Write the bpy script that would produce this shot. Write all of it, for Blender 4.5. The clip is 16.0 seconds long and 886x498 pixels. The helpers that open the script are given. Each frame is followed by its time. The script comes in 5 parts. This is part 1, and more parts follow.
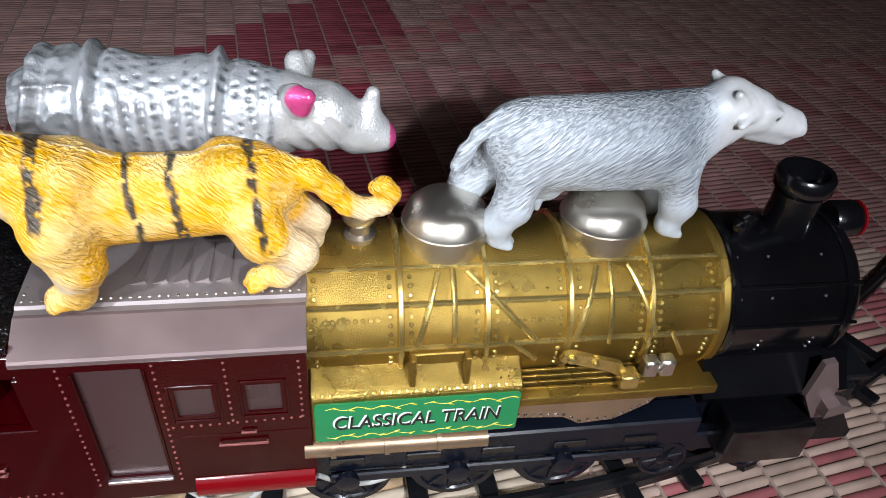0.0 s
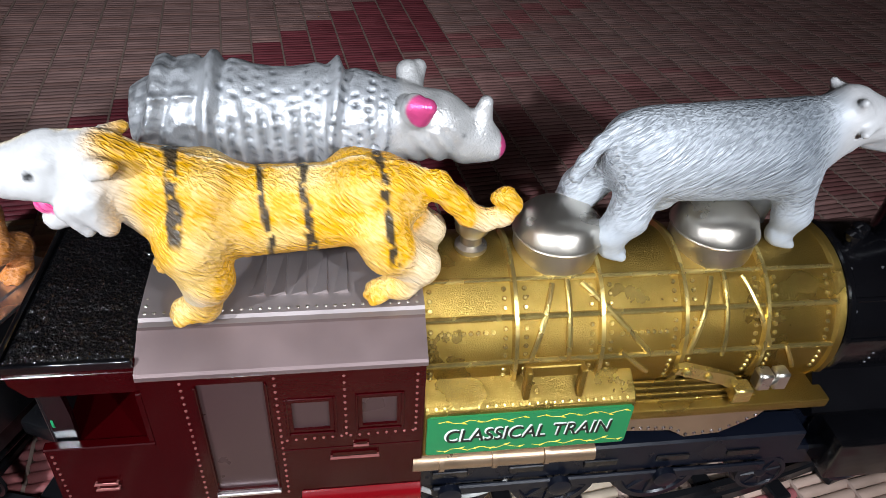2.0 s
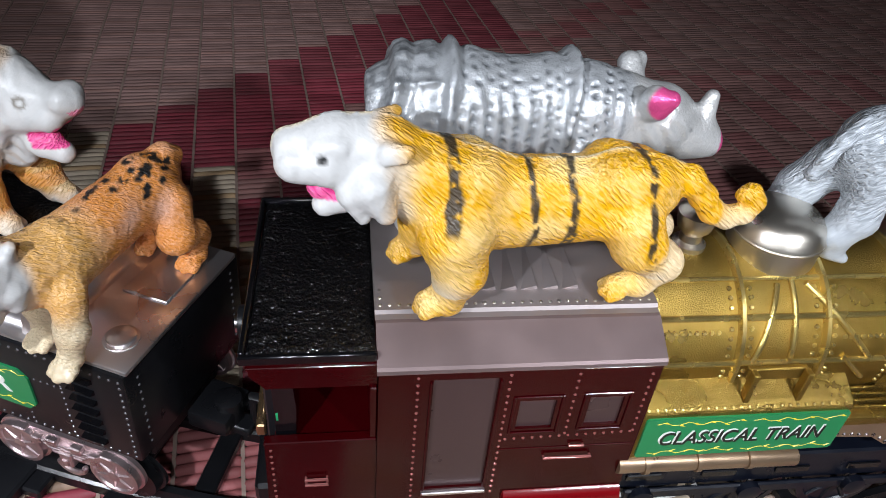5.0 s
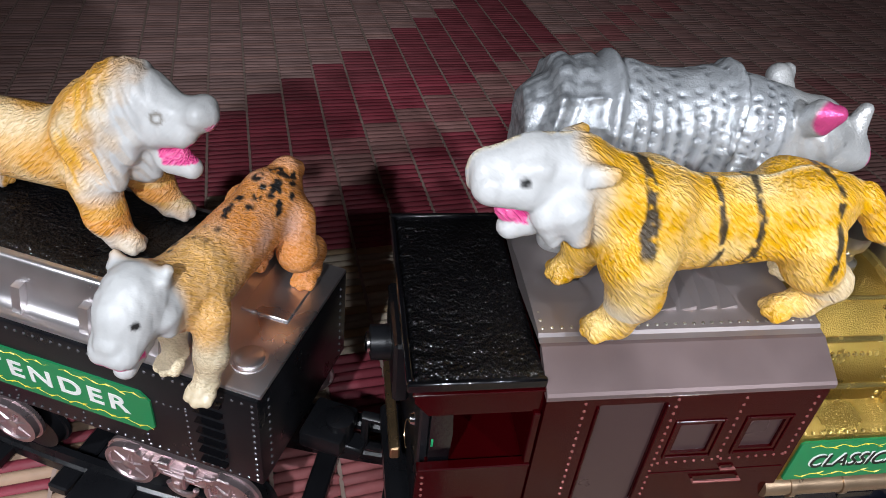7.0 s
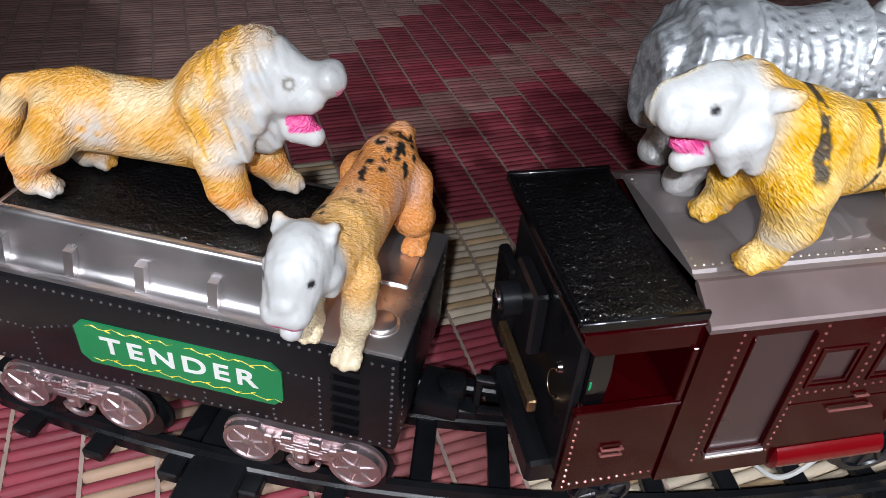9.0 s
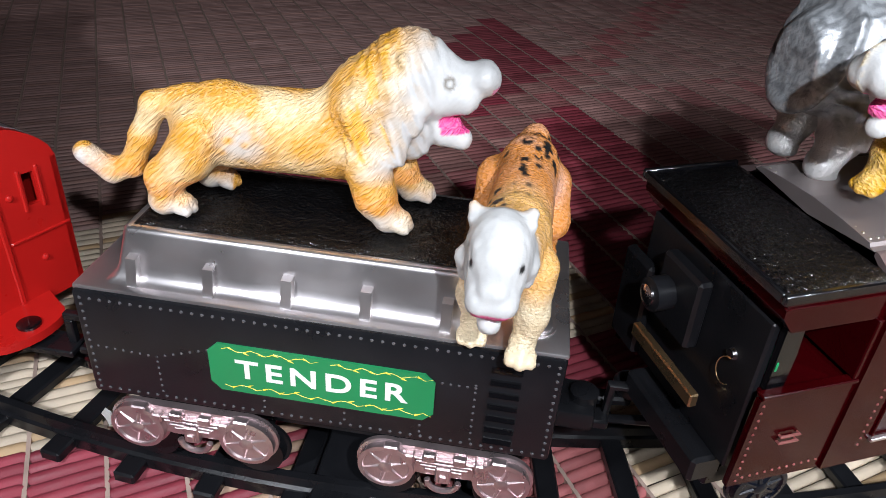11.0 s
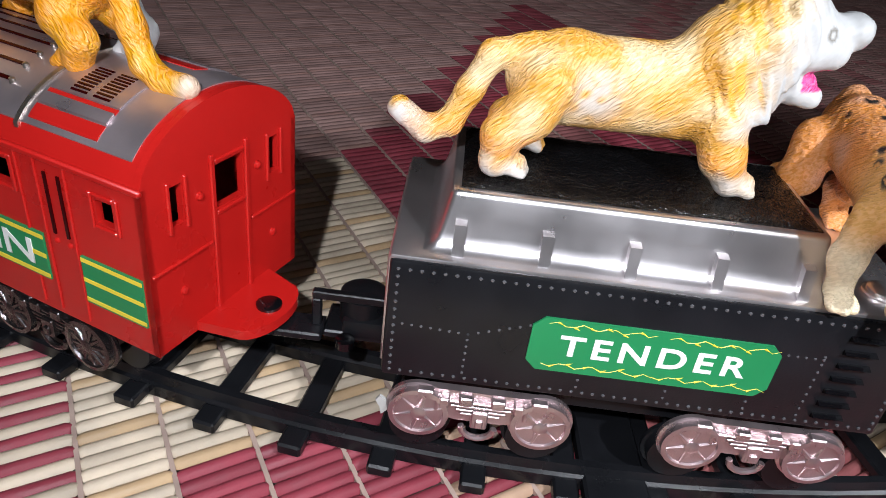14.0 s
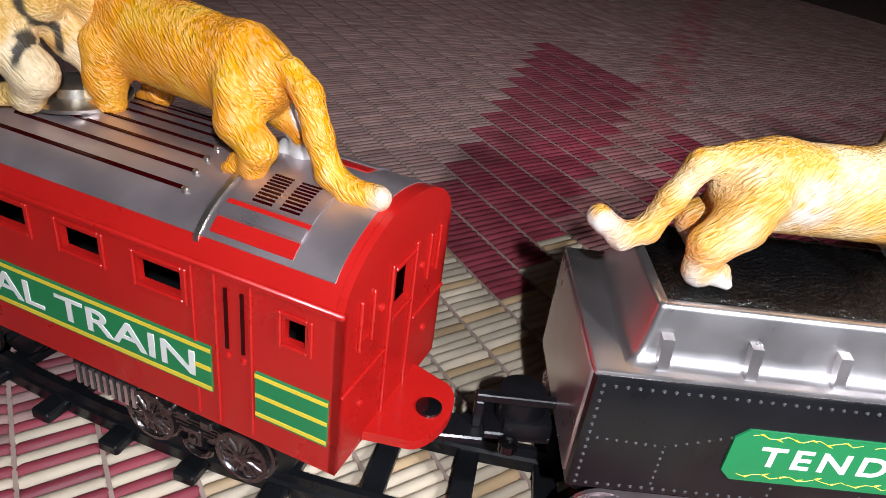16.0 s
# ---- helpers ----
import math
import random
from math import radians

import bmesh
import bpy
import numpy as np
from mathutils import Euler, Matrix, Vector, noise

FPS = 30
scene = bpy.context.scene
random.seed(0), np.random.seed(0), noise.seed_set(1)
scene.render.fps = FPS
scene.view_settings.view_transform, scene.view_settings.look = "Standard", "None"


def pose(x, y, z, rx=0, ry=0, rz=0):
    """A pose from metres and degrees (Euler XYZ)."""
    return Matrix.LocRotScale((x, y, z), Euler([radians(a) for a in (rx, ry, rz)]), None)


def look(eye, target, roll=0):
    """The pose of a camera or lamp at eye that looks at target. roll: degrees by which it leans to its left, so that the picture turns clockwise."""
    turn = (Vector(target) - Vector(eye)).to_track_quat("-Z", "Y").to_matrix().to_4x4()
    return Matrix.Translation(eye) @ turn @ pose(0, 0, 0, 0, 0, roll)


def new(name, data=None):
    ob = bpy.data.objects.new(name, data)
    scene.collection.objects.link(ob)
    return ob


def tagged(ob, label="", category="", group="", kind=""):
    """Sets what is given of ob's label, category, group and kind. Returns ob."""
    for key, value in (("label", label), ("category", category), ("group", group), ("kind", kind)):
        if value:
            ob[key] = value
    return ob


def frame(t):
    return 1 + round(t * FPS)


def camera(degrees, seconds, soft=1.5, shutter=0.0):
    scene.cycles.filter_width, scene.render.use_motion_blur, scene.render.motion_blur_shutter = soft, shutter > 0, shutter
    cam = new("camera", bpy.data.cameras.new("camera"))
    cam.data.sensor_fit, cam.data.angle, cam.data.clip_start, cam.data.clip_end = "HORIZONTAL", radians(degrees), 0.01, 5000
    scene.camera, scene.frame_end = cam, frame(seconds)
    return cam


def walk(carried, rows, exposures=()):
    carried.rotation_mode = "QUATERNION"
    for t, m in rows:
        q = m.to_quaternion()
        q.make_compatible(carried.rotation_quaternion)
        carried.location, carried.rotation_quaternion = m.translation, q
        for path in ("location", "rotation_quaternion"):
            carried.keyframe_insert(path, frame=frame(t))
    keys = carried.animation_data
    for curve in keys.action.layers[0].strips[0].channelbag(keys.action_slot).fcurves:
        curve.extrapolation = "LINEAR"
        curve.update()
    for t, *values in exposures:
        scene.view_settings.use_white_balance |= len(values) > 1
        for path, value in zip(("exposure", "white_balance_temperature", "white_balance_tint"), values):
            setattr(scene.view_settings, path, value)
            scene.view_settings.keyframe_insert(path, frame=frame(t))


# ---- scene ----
cam = camera(63.6, 16.0, 0.8)
PATH = [
    (0, (0.0029, 0.0118, 0.2689), (0.0039, 0.1697, 0.1462), 7.1),
    (0.5, (-0.0057, 0.0115, 0.2677), (-0.0057, 0.1697, 0.1453), 7.0),
    (1, (-0.0118, 0.0115, 0.2685), (-0.0121, 0.1699, 0.1464), 6.9),
    (1.5, (-0.0199, 0.0116, 0.2685), (-0.0215, 0.1705, 0.1471), 6.6),
    (2, (-0.0275, 0.0126, 0.2660), (-0.0301, 0.1711, 0.1440), 6.3),
    (2.5, (-0.0372, 0.0128, 0.2671), (-0.0407, 0.1717, 0.1457), 6.3),
    (3, (-0.0465, 0.0118, 0.2645), (-0.0515, 0.1699, 0.1422), 6.1),
    (3.5, (-0.0549, 0.0111, 0.2624), (-0.0599, 0.1694, 0.1403), 6.4),
    (4, (-0.0676, 0.0100, 0.2601), (-0.0715, 0.1682, 0.1377), 7.0),
    (4.5, (-0.0790, 0.0102, 0.2575), (-0.0823, 0.1683, 0.1350), 7.3),
    (5, (-0.0913, 0.0103, 0.2553), (-0.0939, 0.1687, 0.1332), 7.6),
    (5.2, (-0.0962, 0.0110, 0.2569), (-0.0992, 0.1693, 0.1347), 7.6),
    (7.5, (-0.1425, 0.0143, 0.2468), (-0.1427, 0.1729, 0.1249), 7.5),
    (8, (-0.1511, 0.0136, 0.2420), (-0.1496, 0.1697, 0.1170), 6.4),
    (8.5, (-0.1672, 0.0086, 0.2405), (-0.1619, 0.1652, 0.1163), 6.7),
    (9, (-0.1794, 0.0024, 0.2382), (-0.1729, 0.1611, 0.1166), 5.8),
    (9.2, (-0.1845, 0.0012, 0.2366), (-0.1765, 0.1618, 0.1177), 5.3),
    (11.3, (-0.2504, -0.0046, 0.2141), (-0.2310, 0.1636, 0.1076), 4.9),
    (11.5, (-0.2607, -0.0039, 0.2112), (-0.2396, 0.1643, 0.1052), 5.1),
    (12, (-0.2750, 0.0023, 0.2064), (-0.2505, 0.1711, 0.1020), 5.7),
    (12.5, (-0.2977, 0.0097, 0.2086), (-0.2687, 0.1790, 0.1061), 5.9),
    (13, (-0.3144, 0.0142, 0.2071), (-0.2841, 0.1808, 0.1007), 6.1),
    (13.5, (-0.3365, 0.0089, 0.1948), (-0.3058, 0.1748, 0.0874), 7.3),
    (14, (-0.3486, 0.0157, 0.1919), (-0.3130, 0.1814, 0.0857), 7.6),
    (14.5, (-0.3604, 0.0247, 0.1950), (-0.3227, 0.1911, 0.0908), 7.3),
    (15, (-0.3790, 0.0344, 0.2030), (-0.3392, 0.2016, 0.1007), 7.5),
    (15.5, (-0.3924, 0.0406, 0.2004), (-0.3510, 0.2078, 0.0988), 8.1),
    (16, (-0.4066, 0.0455, 0.2028), (-0.3640, 0.2125, 0.1014), 7.9),
]
walk(cam, [(t, look(eye, target, roll)) for t, eye, target, roll in PATH],
     exposures=((0.0, 0.10), (3.5, -0.12), (5.2, -0.22), (8.0, -0.3), (9.2, -0.1), (11.5, 0.2), (13.5, 0.25), (16.0, 0.60)))

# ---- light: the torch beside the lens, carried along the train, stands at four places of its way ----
world = bpy.data.worlds.new("dim_room")
world.use_nodes = True
world.node_tree.nodes["Background"].inputs[0].default_value = (0.74, 0.74, 0.84, 1)
world.node_tree.nodes["Background"].inputs[1].default_value = 0.31
scene.world = world
FILL_WATTS = 3.6  # watts of a fill lamp added in an unseen window behind the camera


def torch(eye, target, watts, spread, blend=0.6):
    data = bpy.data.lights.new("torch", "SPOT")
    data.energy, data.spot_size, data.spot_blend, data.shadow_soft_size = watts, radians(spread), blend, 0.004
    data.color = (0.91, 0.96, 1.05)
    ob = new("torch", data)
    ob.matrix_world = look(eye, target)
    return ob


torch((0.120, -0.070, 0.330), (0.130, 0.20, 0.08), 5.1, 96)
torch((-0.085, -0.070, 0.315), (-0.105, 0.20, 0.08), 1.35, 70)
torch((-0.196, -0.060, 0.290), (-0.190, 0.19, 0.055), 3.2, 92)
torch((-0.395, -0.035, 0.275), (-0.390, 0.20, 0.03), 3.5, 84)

# ---- materials ----


def material(name, base, rough=0.4, metal=0.0, vary=0.15, scale=40.0, bump=0.0, bump_scale=300.0, coat=0.0, attr="", comb=0.0, lie=0.0, stretch=(1, 1, 1), spec=0.5):
    """A node material: base colour (or a painted attribute), stains at a coarse scale, grain and relief at a fine one."""
    m = bpy.data.materials.new(name)
    m.use_nodes = True
    nt = m.node_tree
    b = nt.nodes["Principled BSDF"]
    co = nt.nodes.new("ShaderNodeTexCoord")
    mp = nt.nodes.new("ShaderNodeMapping")
    mp.inputs["Scale"].default_value = stretch
    nt.links.new(co.outputs["Object"], mp.inputs[0])
    n1 = nt.nodes.new("ShaderNodeTexNoise")
    n1.inputs["Scale"].default_value, n1.inputs["Detail"].default_value = scale, 5
    n2 = nt.nodes.new("ShaderNodeTexNoise")
    n2.inputs["Scale"].default_value, n2.inputs["Detail"].default_value = bump_scale, 3
    nt.links.new(co.outputs["Object"], n1.inputs["Vector"])
    nt.links.new(mp.outputs[0], n2.inputs["Vector"])
    if comb:
        mp.vector_type = "TEXTURE"
        mp.inputs["Rotation"].default_value = (0, radians(-lie), 0)
        n2.inputs["Detail"].default_value, n2.inputs["Distortion"].default_value = 1.0, 0.5
    hsv = nt.nodes.new("ShaderNodeHueSaturation")
    if attr:
        a = nt.nodes.new("ShaderNodeAttribute")
        a.attribute_name = attr
        nt.links.new(a.outputs["Color"], hsv.inputs["Color"])
    else:
        hsv.inputs["Color"].default_value = (*base, 1)
    mr = nt.nodes.new("ShaderNodeMapRange")
    mr.inputs["From Min"].default_value, mr.inputs["From Max"].default_value = 0.25, 0.75
    mr.inputs["To Min"].default_value, mr.inputs["To Max"].default_value = 1 - vary, 1 + vary
    nt.links.new(n1.outputs[0], mr.inputs[0])
    nt.links.new(mr.outputs[0], hsv.inputs["Value"])
    tint = hsv.outputs[0]
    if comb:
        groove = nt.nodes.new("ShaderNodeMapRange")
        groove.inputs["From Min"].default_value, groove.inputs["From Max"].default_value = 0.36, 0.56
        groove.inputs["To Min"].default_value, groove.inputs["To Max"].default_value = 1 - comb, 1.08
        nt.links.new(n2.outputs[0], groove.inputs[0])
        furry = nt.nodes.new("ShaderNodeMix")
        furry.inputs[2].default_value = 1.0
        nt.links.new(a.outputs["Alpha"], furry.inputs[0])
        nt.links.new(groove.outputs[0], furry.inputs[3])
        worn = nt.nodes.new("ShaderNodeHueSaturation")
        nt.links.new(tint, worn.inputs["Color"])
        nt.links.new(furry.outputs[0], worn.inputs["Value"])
        fade = nt.nodes.new("ShaderNodeMapRange")
        fade.inputs["From Min"].default_value, fade.inputs["From Max"].default_value = 0.36, 0.68
        fade.inputs["To Min"].default_value, fade.inputs["To Max"].default_value = 1.05, 0.90
        nt.links.new(n2.outputs[0], fade.inputs[0])
        nt.links.new(fade.outputs[0], worn.inputs["Saturation"])
        tint = worn.outputs[0]
    nt.links.new(tint, b.inputs["Base Color"])
    rr = nt.nodes.new("ShaderNodeMapRange")
    rr.inputs["From Min"].default_value, rr.inputs["From Max"].default_value = 0.3, 0.7
    rr.inputs["To Min"].default_value, rr.inputs["To Max"].default_value = max(0.03, rough * 0.8), min(1, rough * 1.25)
    nt.links.new(n1.outputs[0], rr.inputs[0])
    nt.links.new(rr.outputs[0], b.inputs["Roughness"])
    b.inputs["Metallic"].default_value = metal
    b.inputs["Coat Weight"].default_value = coat
    b.inputs["Coat Roughness"].default_value = 0.08
    b.inputs["Specular IOR Level"].default_value = spec
    if bump:
        bp = nt.nodes.new("ShaderNodeBump")
        bp.inputs["Strength"].default_value = 1.0
        bp.inputs["Distance"].default_value = bump
        if comb:
            nt.links.new(a.outputs["Alpha"], bp.inputs["Strength"])
        nt.links.new(n2.outputs[0], bp.inputs["Height"])
        nt.links.new(bp.outputs[0], b.inputs["Normal"])
    return m


GOLD = material("gold_paint", (0.38, 0.25, 0.058), 0.30, 0.9, 0.30, 45, 0.00030, 2600)
GOLDEDGE = material("worn_gold_edge", (0.66, 0.50, 0.17), 0.26, 0.88, 0.22, 90, 0.00008, 3000)
BRONZE = material("bronze_paint", (0.36, 0.25, 0.16), 0.34, 0.7, 0.16, 60, 0.00005, 3200)
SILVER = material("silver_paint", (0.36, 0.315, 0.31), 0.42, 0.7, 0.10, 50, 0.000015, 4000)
# silver darkened to offset torch glare on the eaves, reused for the step bracket
BAND = material("darkened_silver_paint", (0.20, 0.145, 0.142), 0.40, 0.45, 0.12, 50, 0.000015, 4000)
DOME = material("warm_silver_paint", (0.60, 0.56, 0.49), 0.31, 0.95, 0.14, 60, 0.00004, 4000)
ROOFSILVER = material("satin_roof_silver", (0.54, 0.46, 0.48), 0.33, 0.8, 0.26, 45, 0.000015, 4000)
DARKSILVER = material("gunmetal_paint", (0.78, 0.74, 0.745), 0.31, 0.95, 0.10, 40, 0.000015, 4000)
PINKCHROME = material("tinted_chrome_plating", (0.58, 0.47, 0.48), 0.31, 0.9, 0.12, 120, 0.00008, 1500)
SMOKED = material("smoked_chrome_plating", (0.16, 0.14, 0.14), 0.16, 0.95, 0.3, 160, 0.00012, 1200)
CHROME = material("chrome_plating", (0.78, 0.75, 0.76), 0.16, 1.0, 0.08, 120, 0.00008, 1500)
MAROON = material("maroon_plastic", (0.029, 0.0005, 0.0012), 0.13, 0.0, 0.2, 40, 0.00003, 900, spec=0.24)
REDGLOSS = material("red_gloss_plastic", (0.18, 0.003, 0.006), 0.18, 0.0, 0.12, 40, 0.00003, 900, spec=0.5)
RED = material("red_plastic", (0.47, 0.011, 0.009), 0.30, 0.0, 0.08, 30, 0.00003, 800, 0.15)
BLACK = material("black_gloss_plastic", (0.0035, 0.0035, 0.0045), 0.17, 0.0, 0.3, 40, 0.00004, 900, spec=0.8)
BLACKMATT = material("black_satin_plastic", (0.0085, 0.0088, 0.0105), 0.30, 0.0, 0.3, 50, 0.00003, 1200, spec=0.35)
NAVY = material("dark_chassis_plastic", (0.0040, 0.0055, 0.0110), 0.28, 0.0, 0.3, 50, 0.00003, 1200, spec=0.4)
COAL = material("moulded_coal", (0.0035, 0.0035, 0.0040), 0.16, 0.0, 0.3, 120, 0.0014, 800, spec=0.8)
GREEN = material("green_sticker", (0.012, 0.22, 0.075), 0.35, 0.0, 0.06, 60)
GREENFLAT = material("green_plastic", (0.02, 0.35, 0.13), 0.35, 0.0, 0.06, 60)
YELLOW = material("yellow_print", (0.80, 0.62, 0.05), 0.4, 0.0, 0.06, 60)
WHITE = material("white_print", (0.80, 0.80, 0.76), 0.4, 0.0, 0.05, 60)
INK = material("black_print", (0.01, 0.012, 0.01), 0.4, 0.0, 0.05, 60)
GREYPANE = material("grey_window_film", (0.075, 0.042, 0.043), 0.30, 0.3, 0.08, 40)
CABLE = material("pale_cable", (0.45, 0.45, 0.43), 0.45, 0.0, 0.08, 60)
# rivet colours lightened: the glints on the small heads are put into the colour
RIVET = material("glint_black_rivet", (0.15, 0.15, 0.16), 0.16, 0.5, 0.2, 90)
RIVETRED = material("glint_maroon_rivet", (0.36, 0.13, 0.12), 0.16, 0.5, 0.2, 90)
COPPER = material("contact_strip", (0.45, 0.30, 0.16), 0.3, 0.9, 0.12, 60)

# ---- helpers; everything on the train is drawn in millimetres ----
MM = 0.001


def part(name, bm, mat, parent, label="", smooth=False, kind=""):
    """Links a bmesh drawn in millimetres as one mesh under a thing or a part."""
    for v in bm.verts:
        v.co *= MM
    bmesh.ops.recalc_face_normals(bm, faces=bm.faces)
    me = bpy.data.meshes.new(name)
    bm.to_mesh(me)
    bm.free()
    if smooth:
        for p in me.polygons:
            p.use_smooth = True
        me.set_sharp_from_angle(angle=radians(40))
    me.materials.append(mat)
    ob = new(name, me)
    ob.parent = parent
    if label:
        tagged(ob, label)
    if kind:
        tagged(ob, kind=kind)
    return ob


def thing(name, m, label, category, group="", kind=""):
    ob = new(name)
    ob.empty_display_size = 0.01
    ob.matrix_world = m
    return tagged(ob, label, category, group, kind)


def box(bm, x0, x1, y0, y1, z0, z1, bevel=0.0, seg=2):
    r = bmesh.ops.create_cube(bm, size=1)["verts"]
    for v in r:
        v.co = Vector((x0 if v.co.x < 0 else x1, y0 if v.co.y < 0 else y1, z0 if v.co.z < 0 else z1))
    if bevel:
        es = list({e for v in r for e in v.link_edges})
        bmesh.ops.bevel(bm, geom=es, offset=bevel, segments=seg, affect="EDGES", profile=0.5)
    return bm


def rod(bm, a, b, r0, r1=None, seg=12):
    """A round bar from a to b."""
    a, b = Vector(a), Vector(b)
    r1 = r0 if r1 is None else r1
    m = Matrix.Translation((a + b) / 2) @ (b - a).to_track_quat("Z", "Y").to_matrix().to_4x4()
    bmesh.ops.create_cone(bm, cap_ends=True, segments=seg, radius1=r0, radius2=r1, depth=(b - a).length, matrix=m)
    return bm


def prism(bm, outline, axis, a, b):
    """A closed outline of (p, q) pairs drawn out along an axis from a to b."""
    def place(p, q, h):
        return {"x": (h, p, q), "y": (p, h, q), "z": (p, q, h)}[axis]
    lo = [bm.verts.new(place(p, q, a)) for p, q in outline]
    hi = [bm.verts.new(place(p, q, b)) for p, q in outline]
    n = len(outline)
    bm.faces.new(lo)
    bm.faces.new(hi[::-1])
    for i in range(n):
        bm.faces.new((lo[i], hi[i], hi[(i + 1) % n], lo[(i + 1) % n]))
    return bm


def lathe(bm, profile, centre, axis="z", seg=32):
    """A turned shape: (radius, height) pairs about an axis through centre."""
    rings = []
    for r, h in profile:
        ring = []
        for k in range(seg):
            a = 2 * math.pi * k / seg
            p, q = r * math.cos(a), r * math.sin(a)
            d = {"x": (h, p, q), "y": (p, h, q), "z": (p, q, h)}[axis]
            ring.append(bm.verts.new(Vector(centre) + Vector(d)))
        rings.append(ring)
    for lo, hi in zip(rings, rings[1:]):
        for k in range(seg):
            bm.faces.new((lo[k], lo[(k + 1) % seg], hi[(k + 1) % seg], hi[k]))
    bm.faces.new(rings[0][::-1])
    bm.faces.new(rings[-1])
    return bm


def stud(bm, p, n, r=0.55):
    """A rivet head at p that stands out along n."""
    n = Vector(n).normalized()
    u = n.orthogonal().normalized()
    w = n.cross(u)
    p = Vector(p)
    a = [bm.verts.new(p + r * (u * math.cos(t) + w * math.sin(t))) for t in [i * math.pi / 4 for i in range(8)]]
    c = [bm.verts.new(p + n * r * 0.62 + 0.6 * r * (u * math.cos(t) + w * math.sin(t))) for t in [i * math.pi / 4 for i in range(8)]]
    for i in range(8):
        bm.faces.new((a[i], a[(i + 1) % 8], c[(i + 1) % 8], c[i]))
    bm.faces.new(c)


def stud_row(bm, a, b, n, count, r=0.55):
    a, b = Vector(a), Vector(b)
    for i in range(count):
        stud(bm, a.lerp(b, i / max(1, count - 1)), n, r)


def tube(bm, pts, r, seg=8):
    """A bent bar along a row of points."""
    pts = [Vector(p) for p in pts]
    side = None
    rings = []
    for i, p in enumerate(pts):
        d0 = (p - pts[max(0, i - 1)]).normalized() if i else (pts[1] - p).normalized()
        d1 = (pts[i + 1] - p).normalized() if i < len(pts) - 1 else d0
        d = (d0 + d1).normalized() if (d0 + d1).length > 1e-6 else d1
        side = d.orthogonal() if side is None else side - d * side.dot(d)
        side.normalize()
        up = d.cross(side)
        wide = r / max(0.6, d.dot(d1))
        rings.append([bm.verts.new(p + wide * (side * math.cos(t) + up * math.sin(t))) for t in [2 * math.pi * k / seg for k in range(seg)]])
    for u, v in zip(rings, rings[1:]):
        for k in range(seg):
            bm.faces.new((u[k], u[(k + 1) % seg], v[(k + 1) % seg], v[k]))
    bm.faces.new(rings[0][::-1])
    bm.faces.new(rings[-1])
    return bm


def letters(name, text, mat, parent, m, width, height, label="", shear=0.0, thick=0.12, fatten=0.0, spacing=1.0):
    """Raised print: the text fitted to width and height in mm, its middle at the pose m."""
    cu = bpy.data.curves.new(name, "FONT")
    cu.body, cu.size, cu.extrude, cu.shear, cu.offset = text, 10, thick, shear, fatten
    cu.space_character = spacing
    cu.align_x, cu.align_y = "CENTER", "CENTER"
    tmp = new(name, cu)
    me = bpy.data.meshes.new_from_object(tmp.evaluated_get(bpy.context.evaluated_depsgraph_get()))
    bpy.data.objects.remove(tmp)
    co = np.array([v.co[:] for v in me.vertices])
    lo, hi = co.min(0), co.max(0)
    for v in me.vertices:
        x = (v.co.x - (lo[0] + hi[0]) / 2) / (hi[0] - lo[0]) * width
        y = (v.co.y - (lo[1] + hi[1]) / 2) / (hi[1] - lo[1]) * height
        v.co = (m @ Vector((x, y, v.co.z))) * MM
    me.materials.clear()
    me.materials.append(mat)
    ob = new(name, me)
    ob.parent = parent
    if label:
        tagged(ob, label)
    return ob


def upright(x, y, z):
    """The pose of print on a side that faces -y."""
    return Matrix.Translation((x, y, z)) @ Matrix.Rotation(radians(90), 4, "X")

# ---- the mat on the floor: rods laid side by side in stitched columns ----
STITCH = radians(109)
ALONG = Vector((math.cos(STITCH - math.pi / 2), math.sin(STITCH - math.pi / 2)))
UPWARD = Vector((math.cos(STITCH), math.sin(STITCH)))
COLUMN, PITCH, SHIFT = 27.0, 5.4, -311.8


